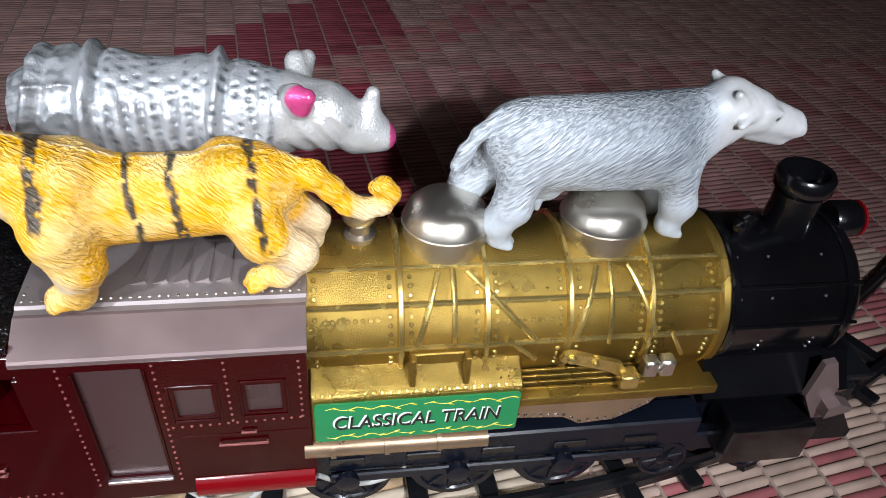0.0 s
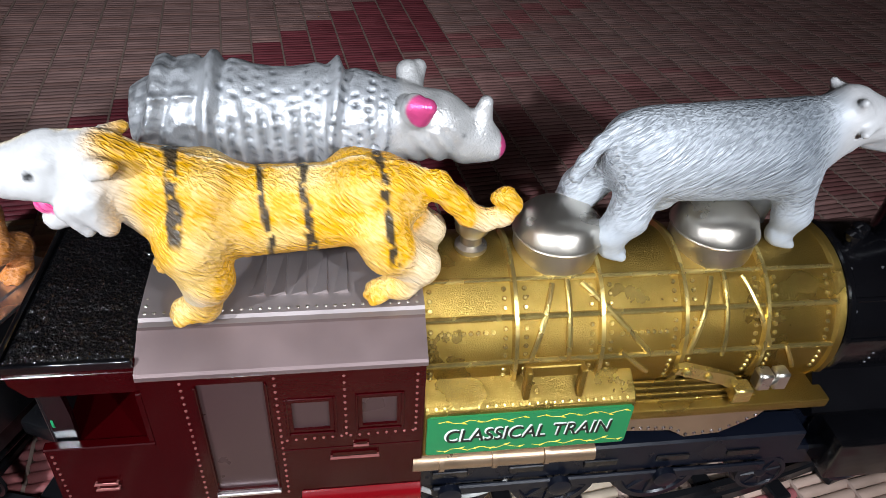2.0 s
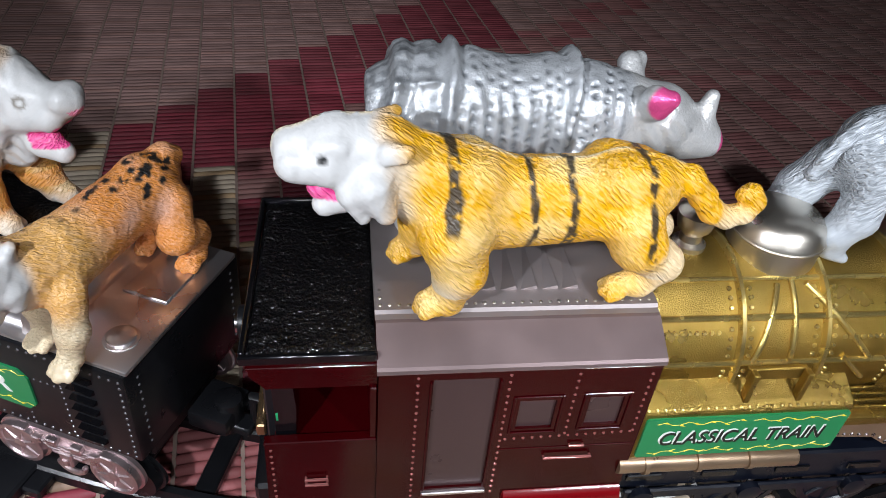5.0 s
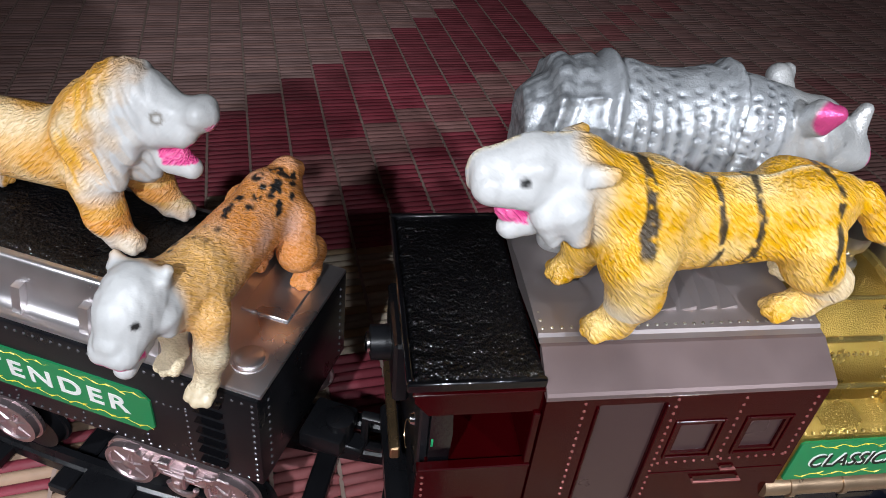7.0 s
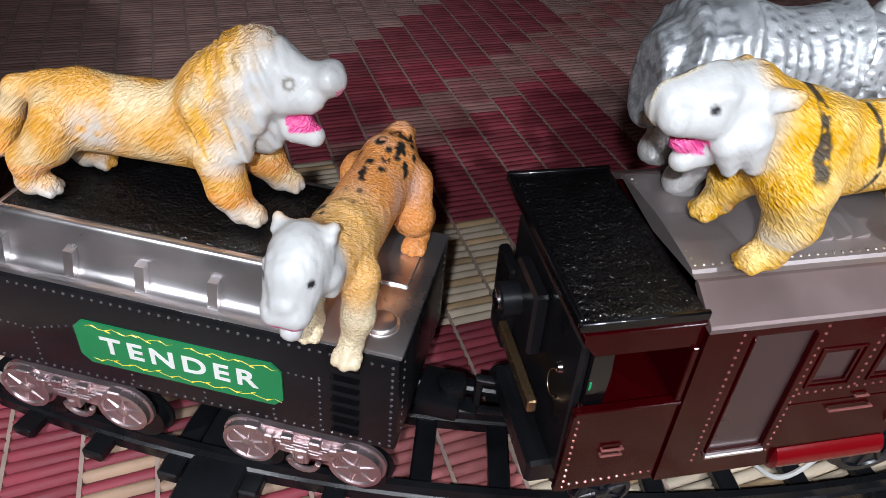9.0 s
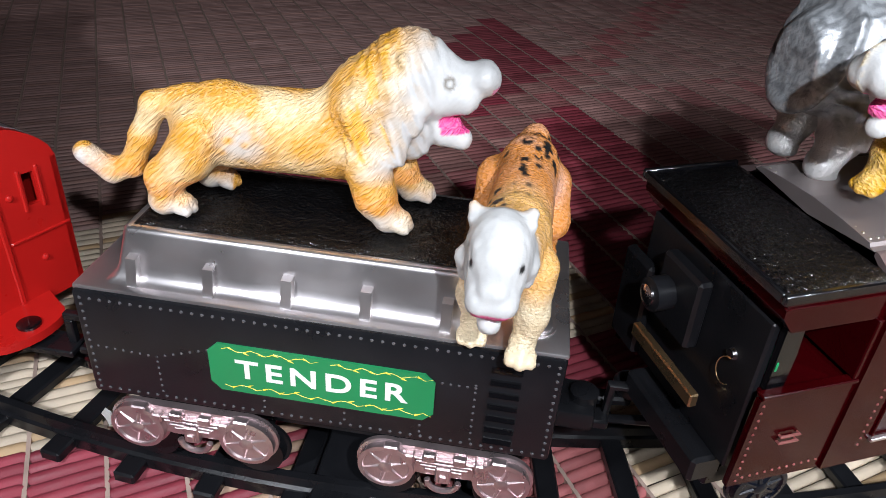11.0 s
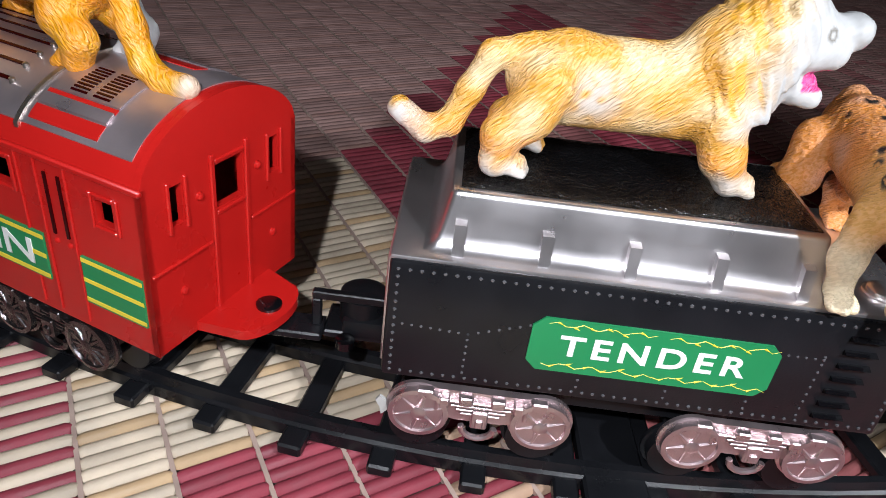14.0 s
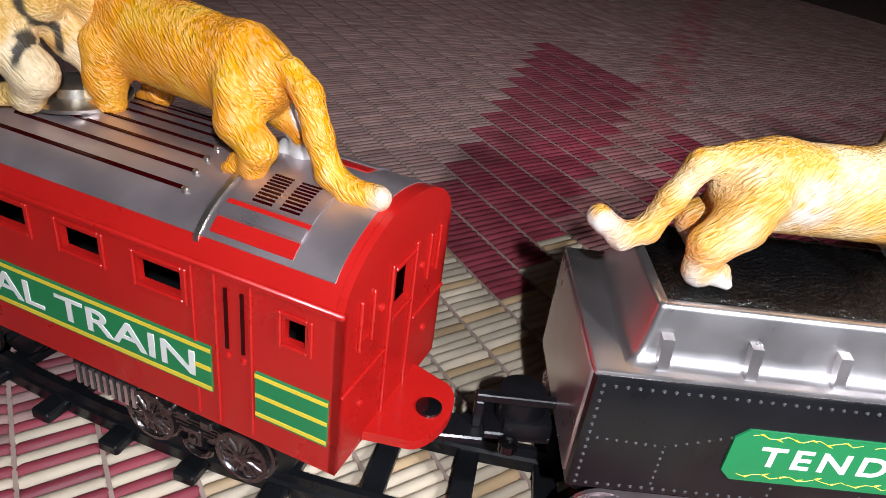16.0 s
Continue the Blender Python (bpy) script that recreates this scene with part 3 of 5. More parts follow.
walled("far_side", carriage, RED, -LEN_C, 0, 42, 98, W_C - 2.2, W_C, side_holes)
for x0, x1, z0, z1 in side_holes:
    bm = bmesh.new()
    for a, b, c, d in ((x0 - 2.4, x0 - 0.9, z0 - 2, z1 + 2), (x1 + 0.9, x1 + 2.4, z0 - 2, z1 + 2), (x0 - 0.9, x1 + 0.9, z1 + 0.8, z1 + 2), (x0 - 0.9, x1 + 0.9, z0 - 2, z0 - 0.8)):
        box(bm, a, b, -0.7, 0.1, c, d, 0.3, 1)
    part("window_frame", bm, RED, carriage)


def end_wall(x0, x1):
    """The curved-top end with a door window and two slits, built of upright strips."""
    bm = bmesh.new()
    cuts = [0, 10, 14.5, 28, 40, 53, 57.5, W_C]
    holes = {1: (82.5, 95), 3: (81, 95), 5: (82.5, 95)}
    for i in range(len(cuts) - 1):
        a, b = cuts[i], cuts[i + 1]
        spans = [(42, holes[i][0]), (holes[i][1], None)] if i in holes else [(42, None)]
        for z0, z1 in spans:
            n = 6
            out = [(a, z0), (b, z0)]
            if z1 is None:
                out += [roof_line((b + (a - b) * k / n) / W_C) for k in range(n + 1)]
            else:
                out += [(b, z1), (a, z1)]
            clean = [p for k, p in enumerate(out) if (abs(p[0] - out[k - 1][0]) + abs(p[1] - out[k - 1][1])) > 0.01]
            prism(bm, clean, "x", x0, x1)
    bmesh.ops.remove_doubles(bm, verts=bm.verts, dist=0.001)
    return part("end_wall", bm, RED, carriage)


end_wall(-2.2, 0)
end_wall(-LEN_C, -LEN_C + 2.2)
for a, b, c, d in ((8.3, 9.6, 80.5, 97), (15, 16.3, 80.5, 97), (25.5, 27.4, 44, 99), (40.6, 42.5, 44, 99), (51, 52.4, 80.5, 97), (58, 59.3, 80.5, 97), (0.5, 25, 70, 71.2), (43, 66.5, 70, 71.2), (27.5, 40.5, 95.8, 97.2), (27.5, 40.5, 78.8, 80.2)):
    part("end_trim", box(bmesh.new(), -0.2, 0.9, a, b, c, d, 0.35, 1), RED, carriage)
for y, z in ((12, 60), (54, 60), (21, 88), (47, 88)):
    part("door_bump", lathe(bmesh.new(), ((1.4, -0.3), (1.3, 0.7), (0.6, 1.2)), (0, y, z), "x", 12), RED, carriage, smooth=True)
bm = bmesh.new()
outer = [roof_line(k / 24) for k in range(25)]
inner = [(2 + (W_C - 4) * k / 24, roof_line(k / 24, 16.5, 97)[1]) for k in range(24, -1, -1)]
prism(bm, outer + inner, "x", -LEN_C + 2.2, -2.3)
part("roof", bm, RED, carriage, "red roof with curved top", smooth=True)


def roof_strip(k0, k1, lift, x0, x1, n=10):
    top = [roof_line(k0 + (k1 - k0) * i / n) for i in range(n + 1)]
    out = [(y, z + lift) for y, z in top] + [(y, z - 0.4) for y, z in top[::-1]]
    return prism(bmesh.new(), out, "x", x0, x1)


part("roof_panel", roof_strip(0.045, 0.955, 0.35, -LEN_C + 6, -4.5, 24), ROOFSILVER, carriage, "silver painted roof", smooth=True)
for i in range(9):
    k = 0.16 + i * 0.085
    part("roof_groove", roof_strip(k, k + 0.013, 0.75, -125, -57.5 - 0.9 * i, 2), MAROON, carriage)
    y, z = roof_line(k)
    part("roof_pin", lathe(bmesh.new(), ((0.9, -0.2), (0.9, 1.3), (0.3, 1.7)), (-56.2 - 0.9 * i, y, z), "z", 10), DOME, carriage, smooth=True)
part("roof_arch", roof_strip(0.03, 0.6, 1.1, -46.8, -45.2, 16), DOME, carriage)
for k0, k1, lift, mat in ((0.062, 0.112, 0.6, RED), (0.116, 0.160, 1.2, ROOFSILVER), (0.164, 0.186, 0.6, RED), (0.190, 0.385, 0.9, ROOFSILVER), (0.62, 0.70, 0.6, RED), (0.71, 0.86, 1.0, ROOFSILVER)):
    part("hatch_panel", roof_strip(k0, k1, lift, -43, -17.5, 6), mat, carriage)
for x0 in (-36.5, -28):
    for j in range(9):
        part("grille_slot", roof_strip(0.202 + j * 0.019, 0.210 + j * 0.019, 1.15, x0, x0 + 6, 2), MAROON, carriage)
y, z = roof_line(0.5)
part("roof_vent", lathe(bmesh.new(), ((17, 0), (17, 1.2), (14, 1.6), (9, 2.0), (8.5, 4.6), (6.5, 5.4)), (-118, y, z), "z", 36), DOME, carriage, "silver round roof ventilator", smooth=True)
band = part("name_band", box(bmesh.new(), -LEN_C + 30, -41, -0.75, 0.1, 54.5, 71), GREEN, carriage, "green band with yellow edges")
part("stripe", box(bmesh.new(), -LEN_C + 30, -41, -0.9, -0.6, 69.0, 70.4), YELLOW, band)
part("stripe", box(bmesh.new(), -LEN_C + 30, -41, -0.9, -0.6, 55.0, 56.6), YELLOW, band)
part("stripe", box(bmesh.new(), -46.5, -41, -0.9, -0.6, 62.2, 63.8), YELLOW, band)
letters("lettering", "CLASSICAL TRAIN", WHITE, band, upright(-121, -0.85, 62.8), 149, 9.0, "white capital lettering", 0.0, 0.12, 0.12)
label2 = part("end_label", box(bmesh.new(), -26, -2.8, -0.75, 0.1, 52.5, 69), GREEN, carriage, "green label with yellow stripes")
for z in (53.2, 60.2, 67.2):
    part("stripe", box(bmesh.new(), -26, -2.8, -0.9, -0.6, z, z + 1.4), YELLOW, label2)
for x in (-30.5, -35.8):
    part("door_slot", box(bmesh.new(), x, x + 1, -0.5, 0.2, 73, 93), MAROON, carriage)
    part("door_bump", lathe(bmesh.new(), ((1.0, 0.3), (0.9, -0.7), (0.4, -1.0)), (x + 0.5, 0, 70.5), "y", 10), RED, carriage, smooth=True)
for x in (-28, -39.5, -47):
    part("side_trim", box(bmesh.new(), x, x + 1.0, -0.6, 0.2, 44, 97, 0.3, 1), RED, carriage)
part("eave", box(bmesh.new(), -LEN_C, 0.6, -1.2, 0.8, 96.4, 98.6, 0.6, 1), RED, carriage, smooth=True)
bm = prism(bmesh.new(), [(0, 16), (12, 19)] + [(12 + 8 * math.cos(radians(a)), 34 + 15 * math.sin(radians(a))) for a in range(-80, 81, 16)] + [(12, 49), (0, 52)], "z", 42, 45.5)
part("tow_plate", bm, RED, carriage, "rounded red towing plate", smooth=True)
part("tow_pin", lathe(bmesh.new(), ((4.2, 0), (4.2, 3.4), (3, 4.0)), (13, 35, 43), "z", 20), BLACK, carriage, smooth=True)
part("floor_pan", box(bmesh.new(), -LEN_C + 2.3, -2.3, 2.3, W_C - 2.3, 40, 44, 0.5, 1), BLACKMATT, carriage)
part("underframe", box(bmesh.new(), -LEN_C + 12, -14, 10, W_C - 10, 28, 40, 1, 1), BLACKMATT, carriage)
for x in (-50.5, -165):
    for y in (3, W_C - 6):
        bogie(carriage, x, y, 30.5, 9.6, 35, SMOKED, 12)
    for dx in (-17.5, 17.5):
        part("axle", rod(bmesh.new(), (x + dx, 8, 20.5), (x + dx, W_C - 8, 20.5), 1.5), BLACKMATT, carriage)
        for y in (18.5, W_C - 13):
            part("running_wheel", lathe(bmesh.new(), ((9.2, -2), (9.4, 2), (10.6, 2.2), (10.6, 3.6), (4, 3.8)), (x + dx, y, 19.6), "y", 28), BLACKMATT, carriage, smooth=True)
bm = bmesh.new()
box(bm, -100, -72, 1.5, 8, 30, 40, 0.6, 1)
part("battery_box", bm, BLACKMATT, carriage)
for i in range(9):
    part("fin", box(bmesh.new(), -98 + i * 2.9, -96.6 + i * 2.9, 0.6, 1.6, 31, 39), DARKSILVER, carriage)
link = thing("coupling_loop", TENDER, "square black plastic coupling loop joining tender and carriage", "coupling")
bm = box(bmesh.new(), -26, 0, 25, 28, 50.5, 53.5, 0.4, 1)
box(bm, -26, -23, 25, 28, 40, 50.4, 0.4, 1)
part("loop", bm, BLACKMATT, link)
part("drawbar", box(bmesh.new(), -43, -22, 20, 31, 37, 40, 0.6, 1), BLACKMATT, link)
part("drawbar", box(bmesh.new(), -22, 0, 24, 40, 36, 39, 0.6, 1), BLACKMATT, link)
part("drum", lathe(bmesh.new(), ((6, 0), (8, 0.8), (8, 11), (6, 12)), (-10, 33, 39), "z", 28), BLACKMATT, link, smooth=True)
part("screw", lathe(bmesh.new(), ((3.2, 0), (3.2, 3), (1.6, 3.6)), (-14, 21, 36), "z", 16), BLACK, link, smooth=True)
coupling_bar("coupling_bar", pose(-0.178, 0.184, 0, 0, 0, -4), 34)

# ---- the locomotive ----
LOCO = pose(-0.030, 0.149, 0, 0, -2.0, 12.0)
loco = thing("toy_locomotive", LOCO, "toy steam locomotive with gold boiler and maroon cab", "toy train")
W_L, AX, AZ, AR = 73, 35.5, 106.5, 27
# cab walls
cab = walled("cab_side", loco, MAROON, -72.8, 3.5, 58, 122, 0, 2, [(-58.5, -41, 69, 117.6), (-34.2, -23.8, 95.8, 107.8), (-14.4, -4.4, 96.2, 108.2)])
part("cab_side", box(bmesh.new(), -72.8, 3.5, W_L - 2, W_L, 58, 122), MAROON, loco)
part("cab_front", box(bmesh.new(), 1.5, 3.45, 2, W_L - 2, 58, 122), MAROON, loco)
part("cab_back", box(bmesh.new(), -72.7, -70.8, 2, W_L - 2, 58, 122), MAROON, loco)
part("door", box(bmesh.new(), -58.5, -41, 0.9, 1.8, 69, 117.6), GREYPANE, loco, "smoky grey door panel")
for x0, x1, z0, z1 in ((-34.2, -23.8, 95.8, 107.8), (-14.4, -4.4, 96.2, 108.2)):
    part("pane", box(bmesh.new(), x0, x1, 0.9, 1.8, z0, z1), GREYPANE, loco, "smoky grey window pane")
for x0, x1, z0, z1 in ((-36.2, -21.8, 93.8, 109.8), (-16.4, -2.4, 94.2, 110.2)):
    bm = bmesh.new()
    for a, b, c, d in ((x0, x0 + 0.8, z0, z1), (x1 - 0.8, x1, z0, z1), (x0 + 0.8, x1 - 0.8, z1 - 0.8, z1), (x0 + 0.8, x1 - 0.8, z0, z0 + 0.8)):
        box(bm, a, b, -0.5, 0.1, c, d, 0.2, 1)
    part("window_frame", bm, MAROON, loco)
part("door_rail", box(bmesh.new(), -40.8, -40.1, -0.7, 0.2, 69, 117, 0.2, 1), MAROON, loco)
part("door_rail", box(bmesh.new(), -59.4, -58.7, -0.7, 0.2, 69, 117, 0.2, 1), MAROON, loco)
part("door_sill", box(bmesh.new(), -59.5, -40, -1.4, 0.2, 67.2, 68.6, 0.3, 1), DARKSILVER, loco, "worn silver door sill")
part("handrail", tube(bmesh.new(), ((-24, -0.3, 83), (-24, -1.2, 83), (-10, -1.2, 83), (-10, -0.3, 83)), 0.4), RIVETRED, loco)
part("handrail", tube(bmesh.new(), ((-17, -0.2, 88), (-17, -0.9, 88), (-13, -0.9, 88), (-13, -0.2, 88)), 0.35), RIVETRED, loco)
bm = bmesh.new()
n = (0, -1, 0)
for x, z0, z1, c in ((-62.5, 66, 118.5, 20), (-38, 66, 118.5, 20), (-19.2, 93, 118, 10), (1.2, 93, 117, 10)):
    stud_row(bm, (x, 0, z0), (x, 0, z1), n, c, 0.5)
stud_row(bm, (-36.5, 0, 91.5), (0.5, 0, 92.5), n, 15, 0.5)
part("rivets", bm, RIVETRED, loco, kind="stuff")
bm = bmesh.new()
for z in (86.5, 119.8):
    box(bm, -62 if z > 100 else -38, 2.5, -0.25, 0.1, z, z + 0.5, 0.1, 1)
part("panel_seam", bm, MAROON, loco)
# roof
prof = [(11.4, 128.6), (13.2, 129.0), (13.8, 130.0), (24, 131), (36.5, 131.6), (49, 131), (59.2, 130.0), (59.8, 129.0), (61.6, 128.6), (36.5, 126)]
part("cab_roof", prism(bmesh.new(), prof, "x", -73.4, 4.1), SILVER, loco, "silver painted cab roof")
for s in (0, 1):
    band = [(-0.7, 120.8), (-0.7, 122.2), (-0.1, 123.0), (10.2, 128.8), (11.3, 128.9), (11.3, 127.4), (2, 121)]
    band = [(73 - y, z) for y, z in band] if s else band
    part("eave_band", prism(bmesh.new(), band, "x", -73.2, 3.9), BAND, loco, "silver sloping eave band, coloured darker against the torch glare")
bm = bmesh.new()
stud_row(bm, (-72, 15.4, 130.1), (2, 15.4, 130.1), (0, 0, 1), 30, 0.55)
stud_row(bm, (-72, 18, 130.4), (-72, 57, 130.2), (0, 0, 1), 15, 0.55)
stud_row(bm, (2, 18, 130.4), (2, 57, 130.2), (0, 0, 1), 15, 0.55)
part("roof_rivets", bm, DOME, loco, kind="stuff")
for i in range(5):
    bm = prism(bmesh.new(), ((-45 + i * 5.8, 130.6), (-40.6 + i * 5.8, 131.9), (-40.2 + i * 5.8, 130.6)), "y", 20, 37)
    part("roof_slat", bm, SILVER, loco)
# bunker behind the cab
bm = bmesh.new()
prism(bm, ((-105.6, 125.2), (-105.2, 119.5), (-101.5, 114.5), (-73, 114.5), (-73, 125.2)), "y", 1.8, 70.5)
part("bunker", bm, MAROON, loco, "maroon coal bunker")
part("bunker_lip", box(bmesh.new(), -105.9, -73, 1.2, 2.4, 122.2, 122.9, 0.2, 1), MAROON, loco)
bm = bmesh.new()
for a in ((-107.4, -73.2, 1, 2.6), (-107.4, -73.2, 69.4, 71), (-107.4, -105.8, 2.6, 69.4)):
    box(bm, *a, 124.0, 127.0, 0.4, 1)
part("bunker_rim", bm, BLACK, loco, smooth=True)
coal_sheet(loco, -105.6, -73.4, 3, 69, 125.6, 1.3, 1.1)
for y0, y1 in ((1, 3), (69, 71)):
    skirt = prism(bmesh.new(), ((-104.5, 58), (-73, 58), (-73, 93.5), (-103.5, 92)), "y", y0, y1)
    part("rear_skirt", skirt, MAROON, loco, "maroon rear side plate")
bm = box(bmesh.new(), -100, -73, 26, 28, 92, 114.4)
part("recess_floor", box(bmesh.new(), -101, -73, 3, 69, 90.5, 92), MAROON, loco)
# black puts the shade inside the maroon recess into its back wall's colour
part("recess", bm, BLACK, loco, "back wall of the cab recess, blackened to stand for shade")
part("skirt_lip", box(bmesh.new(), -103.6, -73, 0.3, 3.4, 92.6, 94.0, 0.3, 1), MAROON, loco)
part("recess_post", box(bmesh.new(), -75, -73, 0.8, 26, 94, 114.4, 0.3, 1), MAROON, loco)
bm = bmesh.new()
stud_row(bm, (-102, 1, 60), (-102, 1, 90), n, 12, 0.5)
stud_row(bm, (-100, 1, 61), (-75, 1, 62), n, 11, 0.5)
part("skirt_studs", bm, RIVETRED, loco, kind="stuff")
part("step_rail", tube(bmesh.new(), ((-93, 0.9, 77), (-93, -0.2, 77), (-87, -0.2, 77), (-87, 0.9, 77)), 0.4), RIVETRED, loco)
part("step_rail", tube(bmesh.new(), ((-93, 0.9, 74.5), (-93, -0.2, 74.5), (-87, -0.2, 74.5), (-87, 0.9, 74.5)), 0.4), RIVETRED, loco)
part("bracket", prism(bmesh.new(), ((-100.4, 92), (-95, 92), (-94.4, 104), (-95, 114), (-100.4, 114)), "y", 3.8, 6), BLACK, loco)
bm = box(bmesh.new(), -103, -100, 6, 66, 60, 114, 0.6, 1)
box(bm, -108, -103, 30, 50, 86, 110, 1, 1)
box(bm, -107, -103, 56, 72, 62, 98, 1, 1)
part("back_plate", bm, BLACKMATT, loco, "black moulded back plate")
part("screw_boss", lathe(bmesh.new(), ((5.5, 0), (5.5, -6), (4.2, -6.4)), (-108, 44, 98), "x", 24), BLACKMATT, loco, smooth=True)
part("screw", lathe(bmesh.new(), ((3.4, -6), (3.4, -7.2), (2, -7.8)), (-108, 44, 98), "x", 16), CHROME, loco, "steel screw head", smooth=True)
part("screw", lathe(bmesh.new(), ((2.0, 0), (1.6, -1.2)), (-103, 16, 96), "x", 12), CHROME, loco, smooth=True)
part("green_disc", lathe(bmesh.new(), ((5, 0), (5, 0.6)), (-100.0, 8.5, 101), "x", 24), GREENFLAT, loco, "green plastic disc")
part("red_disc", lathe(bmesh.new(), ((4, 0), (4, 0.6)), (-98.6, 8.0, 105), "x", 24), REDGLOSS, loco, "red plastic disc")
part("loose_wire", tube(bmesh.new(), [(-104.2 - 1.2 * math.sin(q * 0.5), 15 + 3.6 * math.sin(q), 91 + 4.2 * math.cos(q)) for q in [i * 0.36 for i in range(12)]], 0.16, 6), COPPER, loco, "thin curled loose wire", smooth=True)
part("contact_strip", box(bmesh.new(), -109, -106, 20, 56, 72, 77, 0.5, 1), COPPER, loco, "bent brass contact strip")
part("rear_step", box(bmesh.new(), -110, -99, 10, 52, 50, 60, 1.2, 1), BLACKMATT, loco)
# under the cab
part("red_tank", lathe(bmesh.new(), ((3, 0), (5.6, 0.6), (5.6, 38), (3, 38.6)), (-34.5, 3, 61), "x", 24), REDGLOSS, loco, "glossy red air tank", smooth=True)
part("cable", tube(bmesh.new(), [(-38 + 26 * i / 12, 2 - 1.5 * math.sin(math.pi * i / 12), 57 - 9 * math.sin(math.pi * i / 12)) for i in range(13)], 0.9), CABLE, loco, "pale drooping cable", smooth=True)
part("cable", tube(bmesh.new(), [(4 + 30 * i / 12, 4, 56 - 7 * math.sin(math.pi * i / 12)) for i in range(13)], 0.9), CABLE, loco, smooth=True)
# boiler
boiler = part("boiler", lathe(bmesh.new(), ((AR, 0.8), (AR, 136), (AR - 1, 137.2)), (0, AX, AZ), "x", 72), GOLD, loco, "satin gold painted boiler", smooth=True)


def hoop(x, r, w, a0=-20, a1=200):
    """A raised strap round the boiler, between two angles measured from the near side over the top."""
    bm = bmesh.new()
    n = 40
    rows = []
    for i in range(n + 1):
        a = radians(a0 + (a1 - a0) * i / n)
        c, s = -math.cos(a), math.sin(a)
        rows.append([bm.verts.new((x + dx, AX + (AR + h) * c, AZ + (AR + h) * s)) for dx, h in ((-w, -0.2), (-w * 0.5, r), (w * 0.5, r), (w, -0.2))])
    for p, q in zip(rows, rows[1:]):
        for k in range(3):
            bm.faces.new((p[k], p[k + 1], q[k + 1], q[k]))
    return bm


def on_boiler(x, a, h=0.0):
    a = radians(a)
    return x, AX - (AR + h) * math.cos(a), AZ + (AR + h) * math.sin(a)


for x in (31.3, 57.6, 83.8, 110.3):
    part("strap", hoop(x, 1.7, 1.2), GOLDEDGE, boiler, smooth=True)
part("end_ring", hoop(135.5, 1.0, 2.2, -60, 240), GOLD, boiler, smooth=True)
for a, w in ((38, 1.0), (8, 1.0), (62, 0.8), (142, 0.8)):
    p0, p1 = on_boiler(0.5, a, 0.1), on_boiler(134, a, 0.1)
    part("seam", rod(bmesh.new(), p0, p1, w, w, 8), GOLDEDGE, boiler, smooth=True)
for x0, a0, x1, a1 in ((43, 58, 36, 8), (47.6, 60, 47.6, 6), (52, 58, 73, 10), (93, 58, 86, 8), (97.2, 60, 97.2, 4), (103, 58, 113, 8), (64, 12, 74, -8), (118, 10, 124, -12)):
    pts = [on_boiler(x0 + (x1 - x0) * i / 8, a0 + (a1 - a0) * i / 8, 0.3) for i in range(9)]
    part("pipe", tube(bmesh.new(), pts, 0.95), GOLDEDGE, boiler, smooth=True)
bm = bmesh.new()


def boiler_stud(x, a):
    p = on_boiler(x, a)
    stud(bm, p, (0, p[1] - AX, p[2] - AZ), 0.85)


for x in (6, 28.2, 34.4, 54.6, 60.6, 80.8, 87, 107.2, 113.6, 131):
    for a in (-14, -9, -4, 1, 13, 19, 25, 31, 44, 50, 56):
        boiler_stud(x, a)
for i in range(8):
    boiler_stud(9 + i * 2.2, 29)
    boiler_stud(64 + i * 2.0, 24)
part("rivets", bm, GOLDEDGE, boiler, kind="stuff", smooth=True)
for x, name in ((47, "dome"), (98, "dome")):
    prof = ((10.5, -14), (11.6, -8), (12.8, -3), (13.3, 2), (13.4, 7.6), (13.8, 7.9), (13.8, 8.9), (13.3, 10), (12.4, 12.8), (10.2, 15), (7, 16.2), (3, 16.8), (0.3, 16.9))
    d = part(name, lathe(bmesh.new(), prof, (x, AX, AZ + AR - 3), "z", 40), DOME, loco, "satin silver dome", smooth=True)
    part("dome_rim", lathe(bmesh.new(), ((13.9, 8.0), (14.1, 8.4), (13.9, 8.8)), (x, AX, AZ + AR - 3), "z", 40), DOME, d, smooth=True)
prof = ((5.0, -4), (5.0, 1.2), (3.4, 2.2), (3.2, 4.6), (5.0, 6.6), (5.5, 8.8), (5.5, 10.6), (5.9, 10.8), (5.9, 11.8), (4.4, 12.6))
part("safety_valve", lathe(bmesh.new(), prof, (20.3, AX, AZ + AR), "z", 20), DOME, loco, "silver safety valve", smooth=True)
# side box with the name plate
bm = prism(bmesh.new(), ((0, 79), (0, 99.2), (2, 101), (14, 107), (14, 70), (3, 76)), "x", 3.6, 69)
bmesh.ops.bevel(bm, geom=list(bm.edges), offset=0.5, segments=1, affect="EDGES")
part("side_box", bm, GOLD, loco, "gold side tank")
bm = bmesh.new()
stud_row(bm, (2, 0.6, 100.3), (66, 0.6, 100.3), (0, -0.7, 0.7), 26, 0.55)
part("box_rivets", bm, GOLDEDGE, loco, kind="stuff")
plate = part("name_plate", prism(bmesh.new(), notched(4.6, 68.4, 80.2, 97.6, 0.8), "y", -0.7, 0.1), GREEN, loco, "green sticker with yellow tendrils")
letters("lettering_edge", "CLASSICAL TRAIN", WHITE, plate, upright(36.2, -0.72, 89.1), 52.5, 6.0, "pale edge of the lettering", 0.12, 0.08, 0.2)
letters("lettering", "CLASSICAL TRAIN", INK, plate, upright(36.6, -0.9, 88.7), 52, 5.7, "black capital lettering", 0.12, 0.12, 0.04)
bm = bmesh.new()
